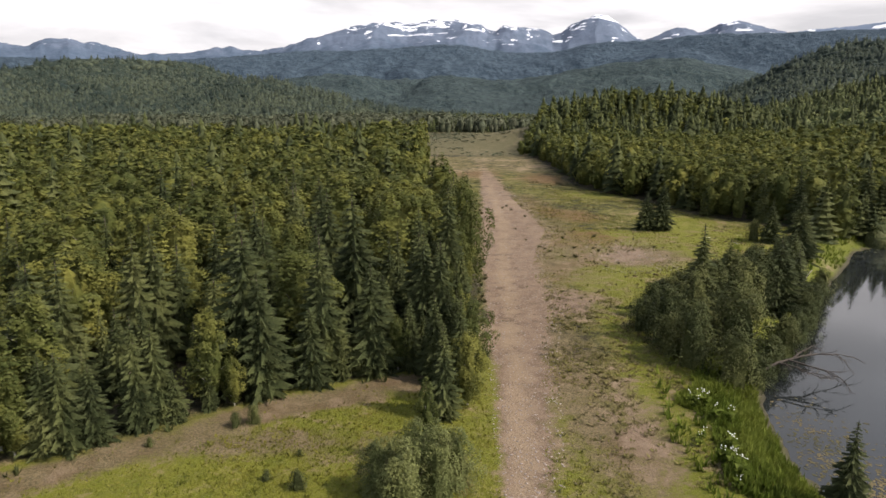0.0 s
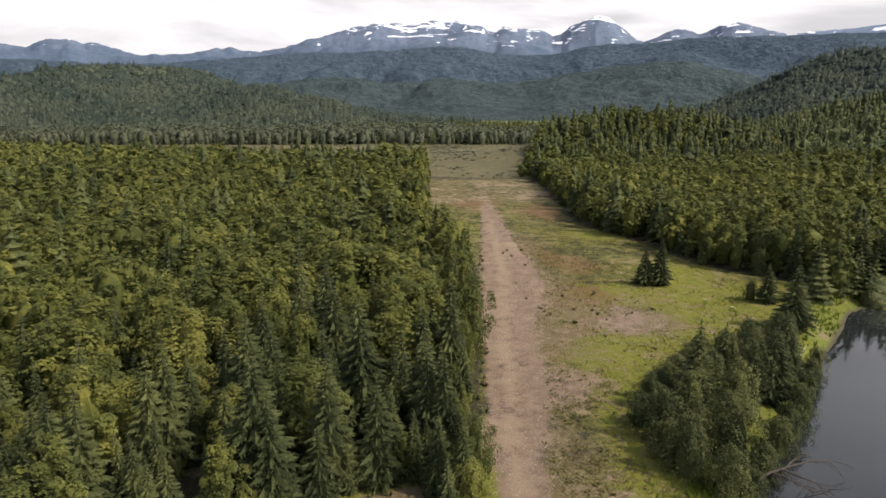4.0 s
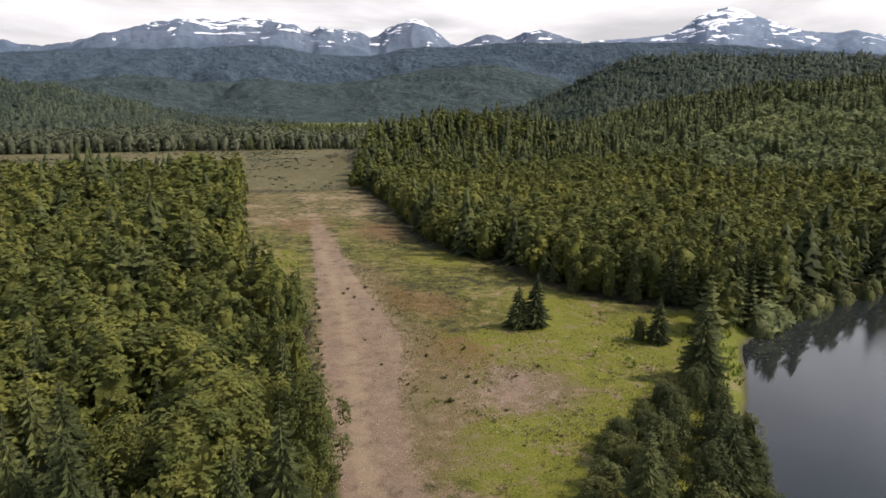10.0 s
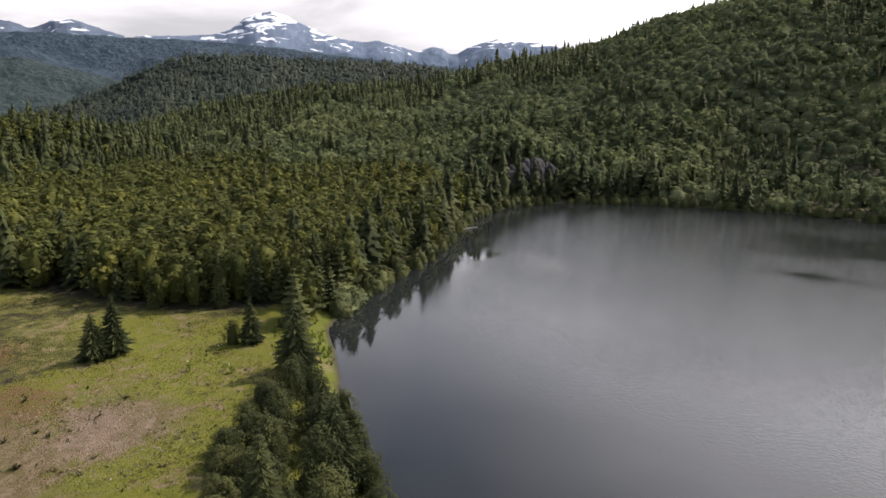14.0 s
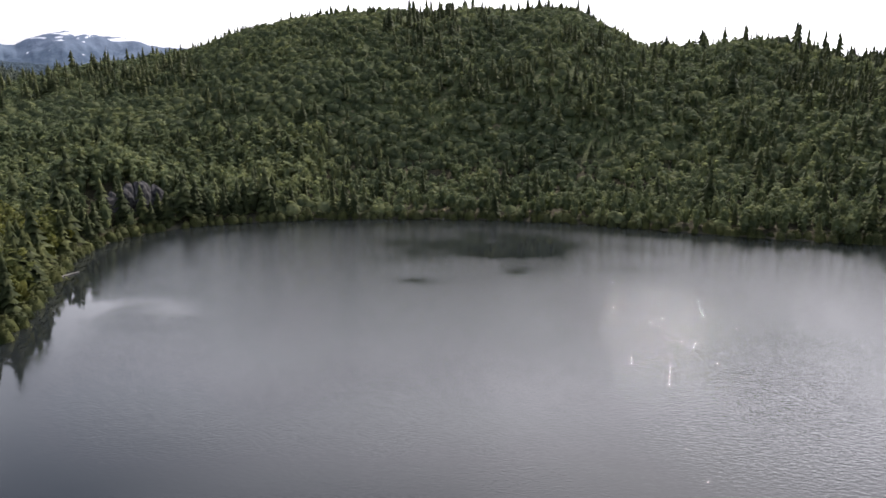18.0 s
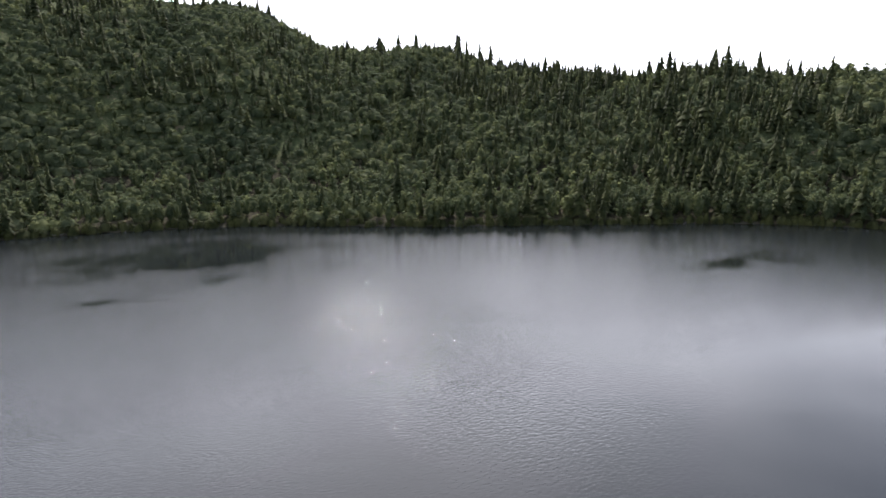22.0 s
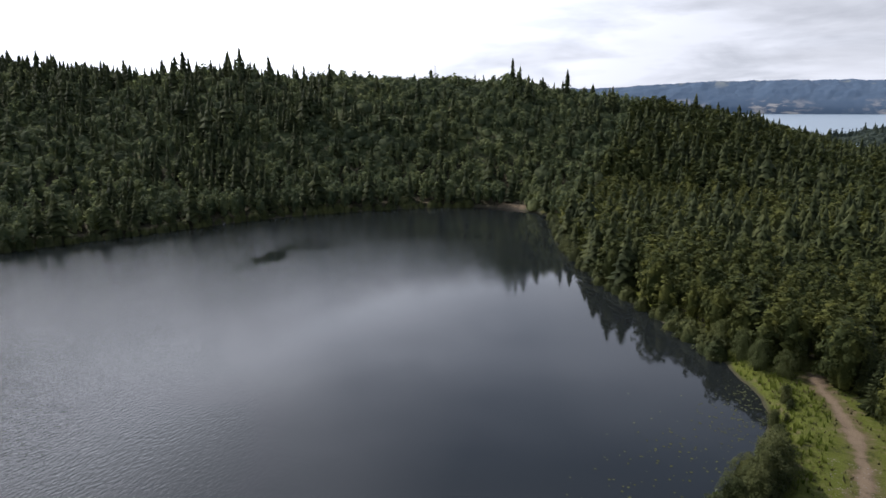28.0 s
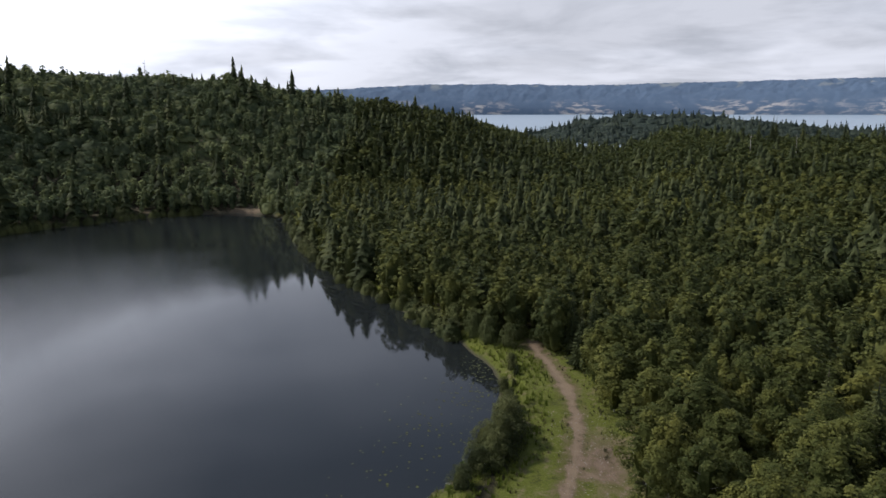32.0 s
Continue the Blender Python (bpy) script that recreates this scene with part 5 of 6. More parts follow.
# bank thicket between field and lake
for k, (x, y, h, w_) in enumerate(((18.6, 45.5, 5.2, 0.85), (20.5, 42.6, 4.4, 0.9), (22.6, 47.2, 6.4, 0.85), (18.4, 50.5, 5.0, 0.9), (21.5, 52.5, 6.0, 0.8), (25.5, 52.5, 6.6, 0.8),
                                   (19.2, 56.5, 3.6, 0.9), (25.0, 58.0, 5.6, 0.8), (29.5, 58.0, 6.2, 0.8), (24.0, 63.5, 2.6, 1.1), (30.0, 64.0, 4.8, 0.85), (34.0, 63.0, 5.6, 0.8),
                                   (29.0, 69.5, 2.4, 1.2), (34.5, 69.0, 4.6, 0.85), (38.0, 68.5, 5.4, 0.8), (39.5, 73.5, 4.2, 0.9), (26.5, 66.0, 3.0, 1.2), (28.2, 67.6, 3.2, 1.2), (31.0, 68.0, 3.4, 1.1), (32.5, 71.2, 2.8, 1.2), (36.0, 72.6, 3.4, 1.1), (27.0, 63.0, 3.6, 1.0), (22.0, 60.5, 3.0, 1.2), (20.6, 58.4, 3.2, 1.1), (33.0, 67.0, 4.2, 0.9), (23.6, 61.4, 3.4, 1.1), (37.0, 75.0, 2.6, 1.2), (42.0, 76.0, 3.4, 1.0), (22.8, 43.6, 2.8, 1.1), (25.0, 46.4, 3.2, 1.1), (28.0, 50.0, 3.6, 1.0), (30.6, 53.0, 3.4, 1.1), (33.4, 56.6, 3.6, 1.0), (36.0, 60.4, 3.4, 1.0), (38.6, 64.0, 3.0, 1.1), (41.2, 67.6, 3.0, 1.0), (18.0, 47.8, 3.4, 1.1), (17.4, 53.2, 3.2, 1.1), (20.4, 47.6, 4.6, 0.9))):
    ob = plant(HERO_ALDER[k % 3], x, y, h, 1.7 * k, w_, "dense dark green alder on the lake bank")
for x, y, h in ((23.6, 57.0, 8.6), (31.5, 58.5, 7.6), (36.6, 65.5, 6.4), (35.8, 63.0, 5.6), (29.0, 63.5, 6.0)):
    plant(HERO_SPRUCE[int(x) % 3], x, y, h, x, 1.45, "dark spruce among alders on the lake bank")
# by the track at the start
for x, y, h, k in ((0.0, 37.2, 6.3, 0), (1.6, 38.8, 5.2, 1), (1.2, 41.6, 6.8, 2), (-0.6, 42.8, 6.6, 0), (2.0, 43.8, 6.0, 1)):
    plant((HERO_SPRUCE + HERO_LEAF)[k + (3 if x > 1.4 else 0)], x, y, h, x * 3, 1.0)
for k, (x, y, h, w_) in enumerate(((-1.9, 27.8, 3.9, 0.92), (-0.4, 28.6, 4.2, 0.85), (-3.1, 28.9, 3.2, 1.0), (0.5, 29.9, 3.4, 0.9), (-1.4, 30.2, 3.6, 0.9))):
    plant(HERO_WILLOW[k % 2], x, y, h, 2.1 * k, w_, "pale green willow bush beside the track")
plant(HERO_LEAF[2], -0.9, 31.6, 5.2, 0.4, 0.7, "slender young birch beside the track")
for x, y, h in ((-12.6, 35.9, 1.1), (-11.6, 36.4, 1.3), (-16.8, 33.6, 0.7), (-9.2, 30.2, 0.7), (-7.4, 29.4, 1.2), (-8.0, 32.6, 0.5)):
    plant(HERO_ALDER[0], x, y, h, x, 0.9, "small green shrub on the mossy clearing")
plant(HERO_SPRUCE[2], 19.4, 27.6, 5.6, 1.0, 1.25, "dark spruce on the near bank")
# bushes between trail and water
for k, (x, y, h, w_) in enumerate(((1.4, -34.2, 3.6, 1.2), (0.8, -36.6, 4.6, 1.15), (0.2, -39.4, 4.8, 1.15), (0.0, -42.4, 4.0, 1.15), (-0.1, -46.2, 2.9, 1.2), (-0.6, -50.4, 1.5, 0.9), (-1.0, -54.0, 1.2, 0.9), (3.2, -33.0, 3.2, 1.2), (4.6, -30.2, 2.6, 1.2), (2.4, -37.6, 3.8, 1.1), (-1.4, -57.0, 1.4, 1.0), (0.3, -53.2, 2.2, 1.0), (-0.8, -59.0, 2.4, 1.0))):
    plant(HERO_ALDER[k % 3], x, y, h, 1.3 * k, w_, "rounded green bush between trail and water")
for k, (x, y, h, w_) in enumerate(((-0.6, -67.0, 3.8, 1.0), (2.4, -68.6, 4.4, 1.0), (-2.0, -70.5, 4.2, 0.95), (4.6, -71.8, 4.6, 0.95), (8.0, -75.8, 4.8, 0.9), (0.8, -72.8, 5.2, 0.9))):
    plant(HERO_WILLOW[k % 2], x, y, h, 1.9 * k, w_, "silvery green willow where the trail meets the wood")
plant(HERO_LEAF[2], -19.5, -38.0, 11.0, 0.4, 0.8, "tall pale birch standing above the wood")

for x, y, h in ((-114, -272, 16), (-119, -270, 18), (-122, -274, 17), (-130, -266, 16), (-134, -262, 14), (-144, -260, 16), (-104, -278, 14), (-155, -252, 16), (-109, -276, 15)):
    plant(MID_SPRUCE[int(-x) % 2], x, y, h, x, 0.9, "tall dark spruce standing above the birches")
# shrubs that hang over the water all round the lake
LK = polyline(LAKE, "closed", 1)
seg_ = np.hypot(*np.diff(np.vstack([LK, LK[:1]]), axis=0).T)
along = np.r_[0, np.cumsum(seg_)]
tt_ = np.arange(0, along[-1], 1.55)
cx_, cy_ = (np.interp(tt_, along, np.r_[LK[:, q], LK[0, q]]) for q in (0, 1))
gx_ = np.random.default_rng(15)
cx_, cy_ = cx_ + gx_.normal(0, 0.7, len(cx_)), cy_ + gx_.normal(0, 0.7, len(cy_))
open_bank = ((cx_ < 62) & (cy_ > -72) & (cy_ < 98)) | ((cx_ > 66) & (cx_ < 103) & (cy_ < -178))
sel_ = ~open_bank
rows = np.c_[cx_[sel_], cy_[sel_], np.maximum(0.0, height(cx_[sel_], cy_[sel_])) - 0.1, gx_.uniform(1.2, 3.6, sel_.sum()), gx_.uniform(0, 6.28, sel_.sum()), gx_.uniform(0.8, 1.3, sel_.sum())]
grove("shore_shrubs", rows, LOD_BUSH[0], M_BANKALDER, "green shrubs hanging over the lake's edge", "shrubs")

# ============ grass, weeds, stones, flowers ============
def tuft_field(name, n, x0, x1, y0, y1, want, blades, hgt, spread, mat, label, seed, category="grass"):
    """Loose tufts of bent blades; want() thins them by place."""
    g_ = np.random.default_rng(seed)
    x, y = g_.uniform(x0, x1, n), g_.uniform(y0, y1, n)
    keep = g_.uniform(0, 1, n) < want(x, y)
    x, y = x[keep], y[keep]
    z = height(x, y)
    keep = z > 0.05
    x, y, z = x[keep], y[keep], z[keep]
    m_ = len(x)
    size = g_.uniform(0.6, 1.5, m_)
    a_ = g_.uniform(0, 6.283, (m_, blades))
    ln = g_.uniform(0.4, 1.0, (m_, blades)) * spread * size[:, None]
    hh_ = g_.uniform(0.6, 1.2, (m_, blades)) * hgt * size[:, None]
    bx, by = x[:, None] + np.cos(a_) * ln * 0.25, y[:, None] + np.sin(a_) * ln * 0.25
    w_ = 0.30 * ln
    v = np.stack([np.stack([bx - np.sin(a_) * w_, by + np.cos(a_) * w_, z[:, None] + 0 * bx - 0.02], -1),
                  np.stack([bx + np.sin(a_) * w_, by - np.cos(a_) * w_, z[:, None] + 0 * bx - 0.02], -1),
                  np.stack([x[:, None] + np.cos(a_) * ln, y[:, None] + np.sin(a_) * ln, z[:, None] + hh_], -1)], 2).reshape(-1, 3)
    return tagged(new(name, mesh_of(name, v, np.arange(len(v)).reshape(-1, 3), mat)), label, category, kind="stuff")


def on_field(x, y):
    return (x > tab(FIELD_L, y) - 0.3) & (x < tab(FIELD_R, y) + 0.5)


def off_road(x, y):
    return (x < tab(ROAD_L, y) - 0.2) | (x > tab(ROAD_R, y) - 0.6)


tuft_field("field_grass", 130000, 2, 58, 22, 150, lambda x, y: on_field(x, y) * off_road(x, y) * np.clip(0.35 + 1.6 * fbm(x, y, 0.16, 3, 91), 0, 1), 3, 0.09, 0.15, M_GRASS, "short yellow-green grass tufts on the field", 31)
tuft_field("field_weeds", 26000, 3, 48, 22, 170, lambda x, y: on_field(x, y) * np.clip(0.12 + 2.0 * fbm(x, y, 0.22, 4, 92), 0, 1) * np.where(off_road(x, y), 1, 0.03), 6, 0.11, 0.30, M_WEED, "low dark weeds and dry stalks on gravel", 32, "weeds")
tuft_field("strip_weeds", 3600, 8, 17, 24, 66, lambda x, y: on_field(x, y) * off_road(x, y) * np.clip(0.30 + 2.2 * fbm(x, y, 0.35, 3, 99), 0, 1), 7, 0.10, 0.32, M_DRYGRASS, "low dry weeds scattered on the gravelly grass", 39, "weeds")
tuft_field("clearing_grass", 50000, -40, 3, 8, 46, lambda x, y: (y < tab(FOREST_FRONT, x) - 1.2) * np.clip(0.5 + 1.4 * fbm(x, y, 0.2, 3, 93), 0, 1) * np.where(np.abs(y - tab(FOREST_FRONT, x) + 2.4) < 1.6, 0.15, 1), 3, 0.11, 0.16, M_GRASS, "mossy yellow-green grass of the clearing", 33)


def bank_want(x, y):
    d = sectors(x, y)
    return (d > 0.1) * (d < np.where(y > 20, 7.0, 6.5)) * np.where((y > 52) & (y < 75), 0.3, 1) * np.clip(0.75 + 1.2 * fbm(x, y, 0.3, 2, 94), 0, 1)


tuft_field("bank_grass", 30000, -9, 66, -72, 98, bank_want, 5, 0.55, 0.34, M_LUSH, "tall lush green grass along the lake bank", 34)
tuft_field("wood_edge_weeds", 5000, -60, 8, -5, 150, lambda x, y: ((np.abs(y - tab(FOREST_FRONT, x)) < 1.4) & (x < 1.8)) | ((np.abs(x - tab(FIELD_L, y)) < 1.2) & (y > 45)), 5, 0.5, 0.4, M_BANKALDER, "leafy undergrowth along the edge of the wood", 35, "undergrowth")
tuft_field("trail_weeds", 2500, -15, 3, -72, 10, lambda x, y: np.clip(0.3 + 2 * fbm(x, y, 0.3, 3, 95), 0, 1) * (line_dist(x, y, TRAIL)[0] > 0.9), 5, 0.25, 0.26, M_WEED, "dry weeds beside the trail", 36, "weeds")
tuft_field("marsh_scrub", 6000, -190, 45, 250, 475, lambda x, y: np.clip(0.35 + 1.8 * fbm(x, y, 0.03, 3, 96), 0, 1) * (y > 258 - 0.37 * x), 9, 0.4, 1.7, M_BARE, "low grey-green scrub on the marsh", 37, "scrub")

tuft_field("bank_grass", 15000, 11, 25, 23, 47, lambda x, y: (sectors(x, y) < 4.6 + 4 * fbm(x, y, 0.2, 3, 98)) * np.clip(0.8 + 1.2 * fbm(x, y, 0.4, 2, 97), 0, 1), 5, 0.42, 0.24, M_LUSH, "thick green grass on the near bank", 38)
# weeds along the road's west edge and on the strip, one by one
def weed_clump(rng, n=26):
    V, F = [], []
    for k in range(n):
        a = rng.uniform(0, 6.28)
        r0, l_, h_ = rng.uniform(0, 0.12), rng.uniform(0.12, 0.42), rng.uniform(0.12, 0.5)
        ca, sa = math.cos(a), math.sin(a)
        k0 = len(V)
        w_ = 0.07
        V += [(ca * r0 - sa * w_, sa * r0 + ca * w_, 0), (ca * r0 + sa * w_, sa * r0 - ca * w_, 0), (ca * (r0 + l_) + sa * 0.05, sa * (r0 + l_) - ca * 0.05, h_), (ca * (r0 + l_) - sa * 0.05, sa * (r0 + l_) + ca * 0.05, h_ * 0.9)]
        F += [(k0, k0 + 1, k0 + 2), (k0, k0 + 2, k0 + 3)]
    return np.array(V), np.array(F)


rw = np.random.default_rng(44)
WEEDS = [mesh_of("weed_clump", *weed_clump(rw), M_WEED) for _ in range(4)]
spots = [(tab(ROAD_L, y) + rw.uniform(-0.6, 0.3), y) for y in rw.uniform(58, 135, 34)]
spots += [(rw.uniform(11, 18), y) for y in rw.uniform(80, 125, 14)] + [(rw.uniform(20, 30), y) for y in rw.uniform(70, 96, 14)]
for k, (x, y) in enumerate(spots):
    ob = new("weed_clump", WEEDS[k % 4])
    s_ = rw.uniform(0.45, 1.1)
    ob.matrix_basis = Matrix.Translation((x, y, float(height(np.array([x]), np.array([y]))[0]) - 0.03)) @ Matrix.Rotation(rw.uniform(0, 6.28), 4, "Z") @ Matrix.Diagonal((s_, s_, s_ * rw.uniform(0.7, 1.1), 1))
    tagged(ob, "dark green weed clump on bare gravel", "weed", "weeds on the strip")

# gravel stones
g_ = np.random.default_rng(45)
n_ = 6000
y = g_.uniform(22, 150, n_)
x = tab(ROAD_L, y) + g_.uniform(-0.1, 1.15, n_) * (tab(ROAD_R, y) - tab(ROAD_L, y))
extra_y = g_.uniform(72, 92, 1500)
x, y = np.r_[x, g_.uniform(19, 29, 1500), g_.uniform(-11.5, -4.5, 700)], np.r_[y, extra_y, g_.uniform(-46, -22, 700)]
octa = np.array([(1, 0, 0), (0, 1, 0), (-1, 0, 0), (0, -1, 0), (0, 0, 0.8), (0, 0, -0.5)], float)
of_ = np.array([(0, 1, 4), (1, 2, 4), (2, 3, 4), (3, 0, 4), (1, 0, 5), (2, 1, 5), (3, 2, 5), (0, 3, 5)])
st_rows = np.c_[x, y, height(x, y) - 0.005, g_.uniform(0.02, 0.075, len(x)), g_.uniform(0, 6.28, len(x)), g_.uniform(0.8, 1.6, len(x))]
grove("gravel_stones", st_rows, [(octa, of_)], M_STONE, "scattered grey-brown stones on the gravel strip", "stones")

# white flowering plants on the near bank
def cow_parsnip(rng):
    """Stalk with big leaves, topped by flat white flower heads."""
    stalks, leaves_, heads = [], [], []
    for k in range(4):
        a, l_ = rng.uniform(0, 6.28), rng.uniform(0.1, 0.35)
        tx, ty, tz = math.cos(a) * l_, math.sin(a) * l_, rng.uniform(0.9, 1.35)
        stalks.append(tube([(0, 0, 0), (tx * 0.4, ty * 0.4, tz * 0.6), (tx, ty, tz)], [0.02, 0.015, 0.01], 4))
        n = 9
        ring = [(tx + 0.05 * math.cos(6.283 * q / n) * (1.0 if q % 2 else 0.7), ty + 0.05 * math.sin(6.283 * q / n) * (1.0 if q % 2 else 0.7), tz + 0.01) for q in range(n)]
        heads.append((np.array(ring + [(tx, ty, tz + 0.06)]), np.array([(q, (q + 1) % n, n) for q in range(n)])))
    for k in range(12):
        a, l_ = rng.uniform(0, 6.28), rng.uniform(0.3, 0.6)
        ca, sa, z0 = math.cos(a), math.sin(a), rng.uniform(0.2, 0.8)
        leaves_.append((np.array([(0, 0, z0), (ca * l_ * 0.6 - sa * 0.2, sa * l_ * 0.6 + ca * 0.2, z0 + 0.12), (ca * l_, sa * l_, z0), (ca * l_ * 0.6 + sa * 0.2, sa * l_ * 0.6 - ca * 0.2, z0 + 0.12)]), np.array([(0, 1, 2), (0, 2, 3)])))
    return join(stalks), join(leaves_), join(heads)


rp = np.random.default_rng(46)
PARSNIP = []
for k in range(2):
    st, lv_, hd = cow_parsnip(rp)
    root = tagged(new("flowering_plant"), "tall green plant with flat white flower heads", "plant", "white flowers on the bank")
    part("stalks", mesh_of("stalks", *st, M_LUSH), root)
    part("leaves", mesh_of("leaves", *lv_, M_LUSH), root)
    part("flower_heads", mesh_of("flower_heads", *hd, M_FLOWER), root, "flat white flower heads")
    PARSNIP.append(root)
places = [(15.4 + rp.normal(0, 0.7), y) for y in rp.uniform(29, 35, 11)] + [(16.6 + rp.normal(0, 0.5), y) for y in rp.uniform(35, 42, 7)] + [(rp.uniform(36, 44), rp.uniform(82, 92)) for _ in range(4)] + [(rp.uniform(1.5, 6), rp.uniform(-36, -27)) for _ in range(6)]
for k, (x, y) in enumerate(places):
    m = Matrix.Translation((x, y, float(height(np.array([x]), np.array([y]))[0]) - 0.03)) @ Matrix.Rotation(rp.uniform(0, 6.28), 4, "Z") @ Matrix.Scale(rp.uniform(0.7, 1.15), 4)
    if k < 2:
        PARSNIP[k].matrix_basis = m
    else:
        copy_thing(PARSNIP[k % 2], Matrix()).matrix_basis = m

# lily pads
g_ = np.random.default_rng(47)
pads = []
for cx, cy, rx, ry, n_ in ((3.6, -62.0, 1.3, 2.2, 60), (3.4, -53, 2.2, 4.5, 120), (7.5, -44, 4.0, 6.0, 90), (60, 90, 4.0, 2.6, 110), (12, -34, 4, 5, 40)):
    pads.append(np.c_[g_.normal(cx, rx, n_), g_.normal(cy, ry, n_)])
pads = np.concatenate(pads)
pads = pads[sectors(pads[:, 0], pads[:, 1]) < -0.2]
n = 8
pv = np.array([(0, 0, 0.004)] + [(math.cos(6.0 * q / (n - 1)), math.sin(6.0 * q / (n - 1)), 0.0) for q in range(n)])
pf = np.array([(0, q, q + 1) for q in range(1, n)])
grove("lily_pads", np.c_[pads, np.full(len(pads), 0.012), g_.uniform(0.07, 0.15, len(pads)), g_.uniform(0, 6.28, len(pads)), g_.uniform(0.9, 1.3, len(pads))], [(pv, pf)], M_LILY, "yellow-green lily pads floating near the bank", "lily pads")

g_ = np.random.default_rng(48)
weedy = np.c_[g_.normal(22.8, 1.8, 1500), g_.normal(31, 4.5, 1500)]
weedy = weedy[sectors(weedy[:, 0], weedy[:, 1]) < -0.4]
grove("water_weeds", np.c_[weedy, np.full(len(weedy), 0.010), g_.uniform(0.05, 0.16, len(weedy)), g_.uniform(0, 6.28, len(weedy)), g_.uniform(0.7, 1.4, len(weedy))], [(pv * [1.0, 0.45, 1.0], pf)], M_WEED, "brown water weeds at the surface of the shallows", "water weeds")

# ============ dead wood and rock ============
def branchy(rng, start, way, length, radius, depth):
    """A bare limb that forks again and again."""
    pts, rad = [Vector(start)], [radius]
    d = Vector(way).normalized()
    n = 5
    for k in range(n):
        d = (d + Vector((rng.normal(0, 0.16), rng.normal(0, 0.16), rng.normal(0, 0.13)))).normalized()
        pts.append(pts[-1] + d * length / n)
        rad.append(radius * (1 - 0.8 * (k + 1) / n))
    out = [tube(pts, rad, 5)]
    if depth:
        for k in range(1, n + 1):
            for sgn in (1, -1):
                if rng.uniform() < 0.75:
                    side = Vector((-d.y, d.x, 0)) * sgn * rng.uniform(0.5, 1.0) + Vector((0, 0, rng.uniform(-0.35, 0.35)))
                    out += branchy(rng, pts[k], d + side, length * rng.uniform(0.28, 0.45), radius * 0.42, depth - 1)
    return out


rb = np.random.default_rng(12)
dead = tagged(new("fallen_tree"), "bare dead tree leaning out over the lake", "dead tree")
dead.location = (23.2, 44.4, 0.9)
trunk_ = tube([(-0.6, -0.4, -0.2), (1.6, 0.4, 0.5), (3.6, 1.0, 0.75)], [0.13, 0.10, 0.07], 7)
part("trunk", mesh_of("trunk", *trunk_, M_DEADDARK, True), dead)
for k, (st, wy, ln) in enumerate((((3.6, 1.0, 0.75), (1, 0.1, -0.05), 4.2), ((2.4, 0.7, 0.62), (0.8, -0.7, -0.1), 3.4), ((1.6, 0.4, 0.5), (0.7, -1.0, -0.12), 2.8), ((3.0, 0.85, 0.7), (0.8, 0.8, 0.1), 2.6))):
    part("branch", mesh_of("branch", *join(branchy(rb, st, wy, ln, 0.085, 2)), M_DEADDARK, True), dead)


def log(x, y, ang, length, r, label, tilt=0.03, z=0.05):
    root = new("driftwood_log", mesh_of("driftwood_log", *join([tube([(-length / 2, 0, 0), (0, 0.04 * length, r * 0.6), (length / 2, 0, 0.02)], [r, r * 0.85, r * 0.5], 7)]), M_DEAD, True))
    root.matrix_basis = Matrix.Translation((x, y, z)) @ Matrix.Rotation(ang, 4, "Z") @ Matrix.Rotation(-tilt, 4, "Y")
    tagged(root, label, "log", "driftwood")
    part("branch_stub", mesh_of("branch_stub", *tube([(length * 0.1, 0.0, r * 0.4), (length * 0.14, 0.25, 0.35)], [r * 0.4, r * 0.12], 5), M_DEAD, True), root)
    return root


log(130.5, 116.2, -0.25, 6.0, 0.20, "pale driftwood log lying out from the shore")
log(127.4, 116.0, 0.9, 2.6, 0.22, "short grey log tilted at the shore", 0.5, 0.3)
log(172, 127.5, -0.5, 5.0, 0.18, "bent pale log in the water")
for k, (x, y) in enumerate(((206.6, 66), (206.8, 61), (206.5, 56), (206.4, 52), (206, 40), (199, -8), (178, -58), (170, -84), (157, -122))):
    log(x, y, 1.2 + 0.5 * k, 3.2 + (k % 3), 0.13, "bleached driftwood log on the far shore", 0.05 * (k % 4), 0.15)
log(40, 68.4, 0.7, 2.4, 0.07, "pale dead branch among the bank alders", 0.6, 1.6)

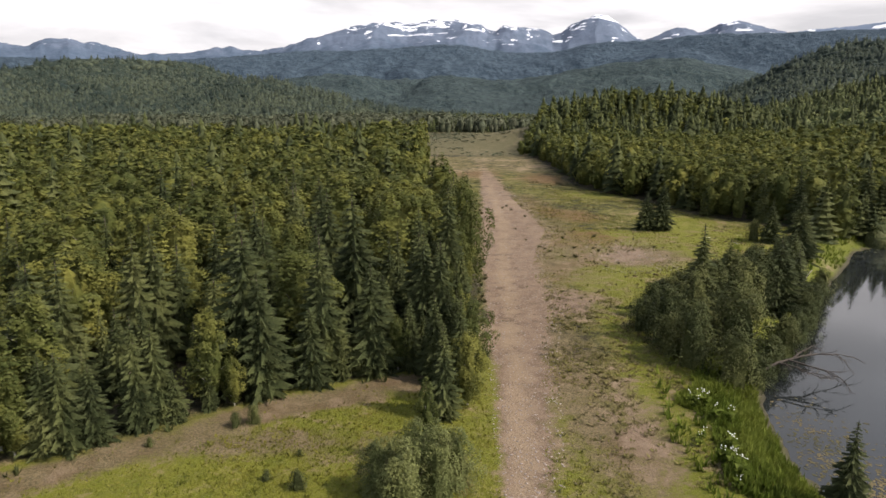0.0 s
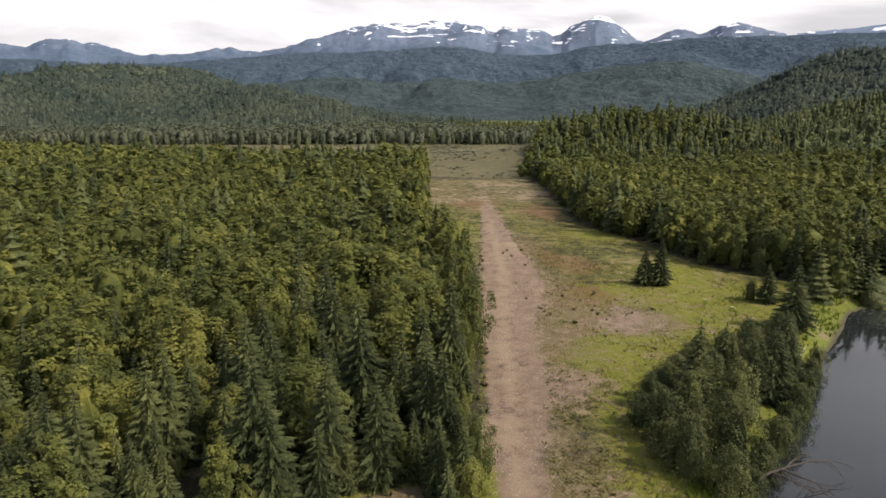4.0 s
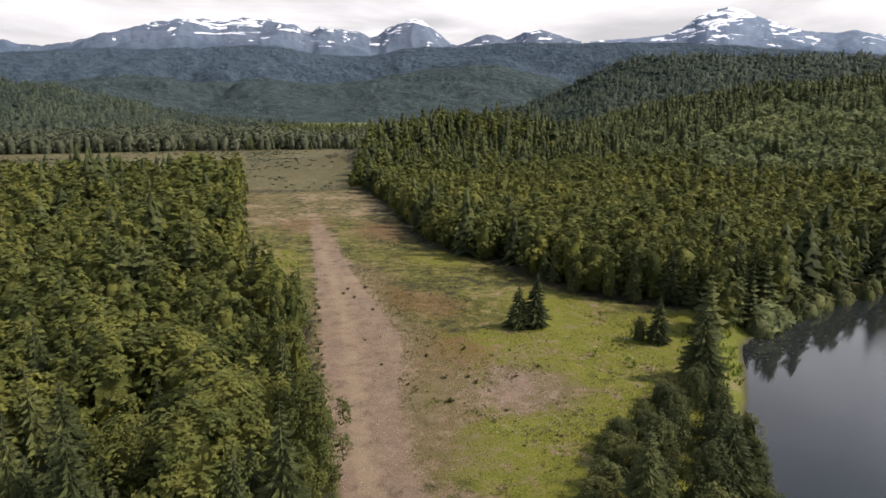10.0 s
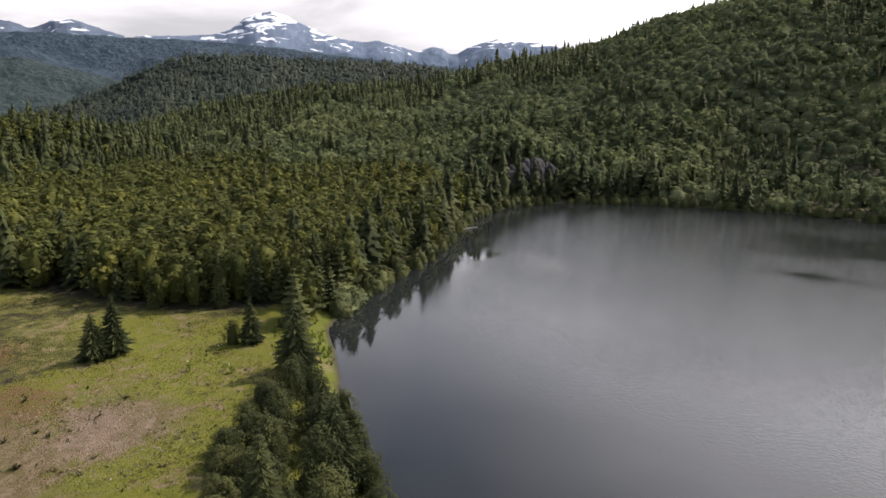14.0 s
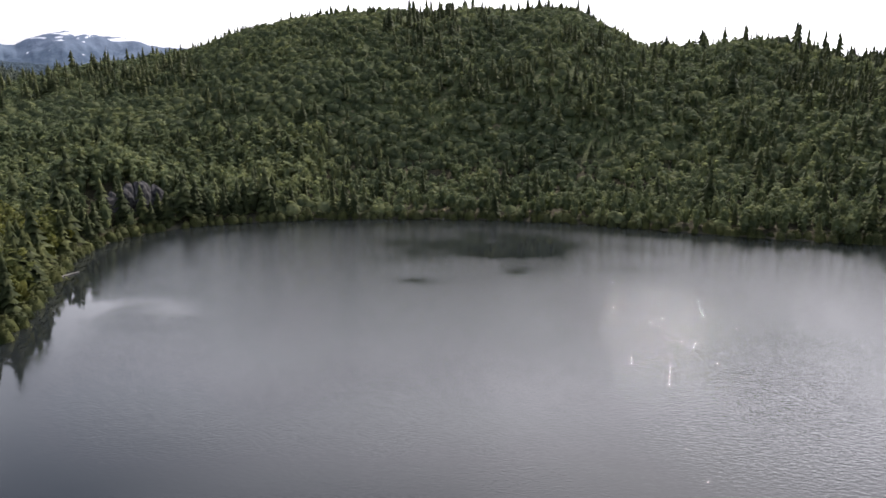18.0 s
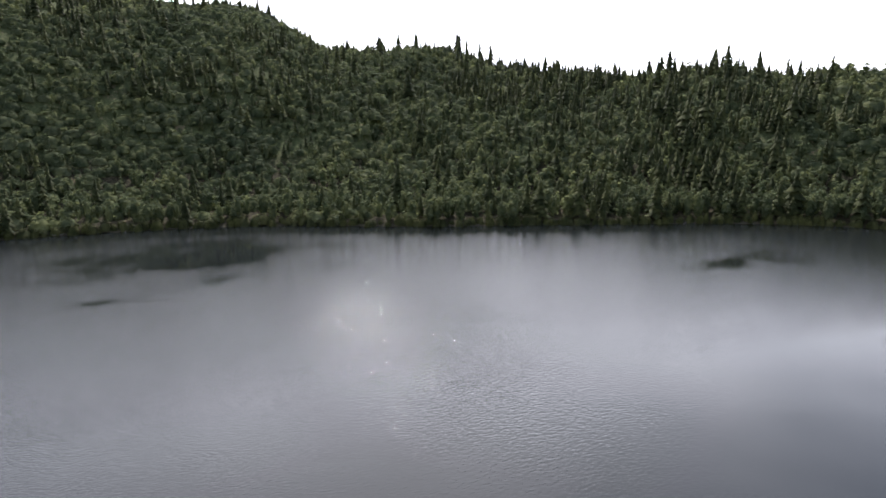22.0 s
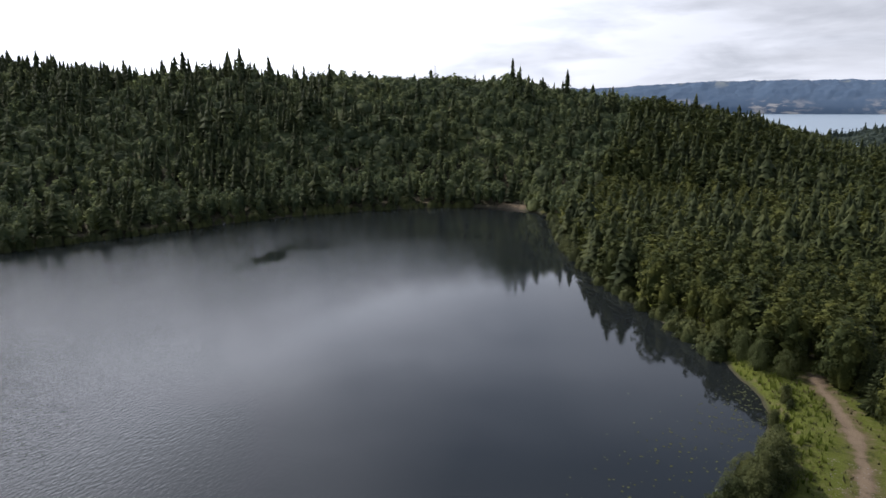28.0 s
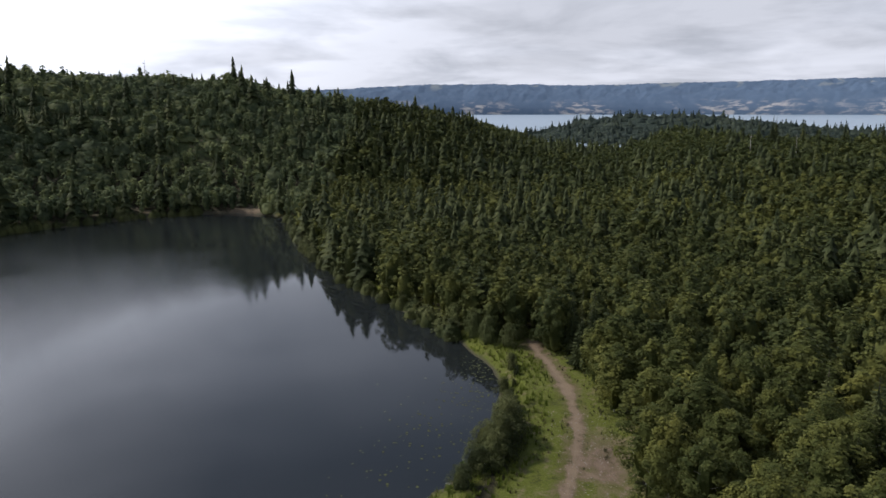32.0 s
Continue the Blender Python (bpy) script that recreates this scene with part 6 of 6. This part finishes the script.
# dark rock face on the knoll at the lake's corner
rk = np.random.default_rng(48)
for k, (x, y, z, sx, sy, sz) in enumerate(((186, 133.0, 8, 3.6, 2.4, 5.2), (190, 130.8, 8.2, 4.0, 2.4, 5.6), (182, 136.0, 7, 3.2, 2.2, 4.4), (194.5, 128.4, 7.2, 3.4, 2.2, 4.6))):
    bm = bmesh.new()
    bmesh.ops.create_icosphere(bm, subdivisions=3, radius=1.0)
    for v in bm.verts:
        q = v.co * 1.7 + Vector((k * 5.0, 0, 0))
        v.co *= 1 + 0.35 * noise.noise(q) + 0.16 * noise.noise(q * 3)
        v.co.x, v.co.y, v.co.z = v.co.x * sx, v.co.y * sy, v.co.z * sz
    me = bpy.data.meshes.new("rock_outcrop")
    bm.to_mesh(me)
    bm.free()
    me.materials.append(M_ROCK)
    ob = tagged(new("rock_outcrop", me), "dark grey rock face among trees above the lake", "rock")
    ob.location = (x, y, z)


# bare snags that stand out of the woods
rg = np.random.default_rng(52)


def snag(x, y, h, label="tall bare grey snag standing above the wood"):
    root = tagged(new("dead_snag"), label, "snag", "dead snags")
    root.location = (x, y, float(height(np.array([x]), np.array([y]))[0]) - 0.2)
    part("trunk", mesh_of("trunk", *tube([(0, 0, 0), (rg.normal(0, 0.15), rg.normal(0, 0.15), h * 0.5), (rg.normal(0, 0.3), rg.normal(0, 0.3), h)], [0.20, 0.14, 0.04], 6), M_DEAD, True), root)
    for k in range(5):
        z, a = h * rg.uniform(0.45, 0.92), rg.uniform(0, 6.28)
        l_ = rg.uniform(0.6, 1.5)
        part("branch", mesh_of("branch", *tube([(0, 0, z), (math.cos(a) * l_, math.sin(a) * l_, z + l_ * rg.uniform(-0.1, 0.7))], [0.05, 0.015], 4), M_DEAD), root)


for x, y, h in ((363, -124, 13), (370, -128, 12), (378, -131, 13), (356, -132, 11), (344, 228, 11), (395, 60, 11), (249, -216, 12), (262, -210, 11), (222, -234, 11), (160, -268, 11), (-108, -222, 15), (-95, -230, 14)):
    snag(x, y, h)
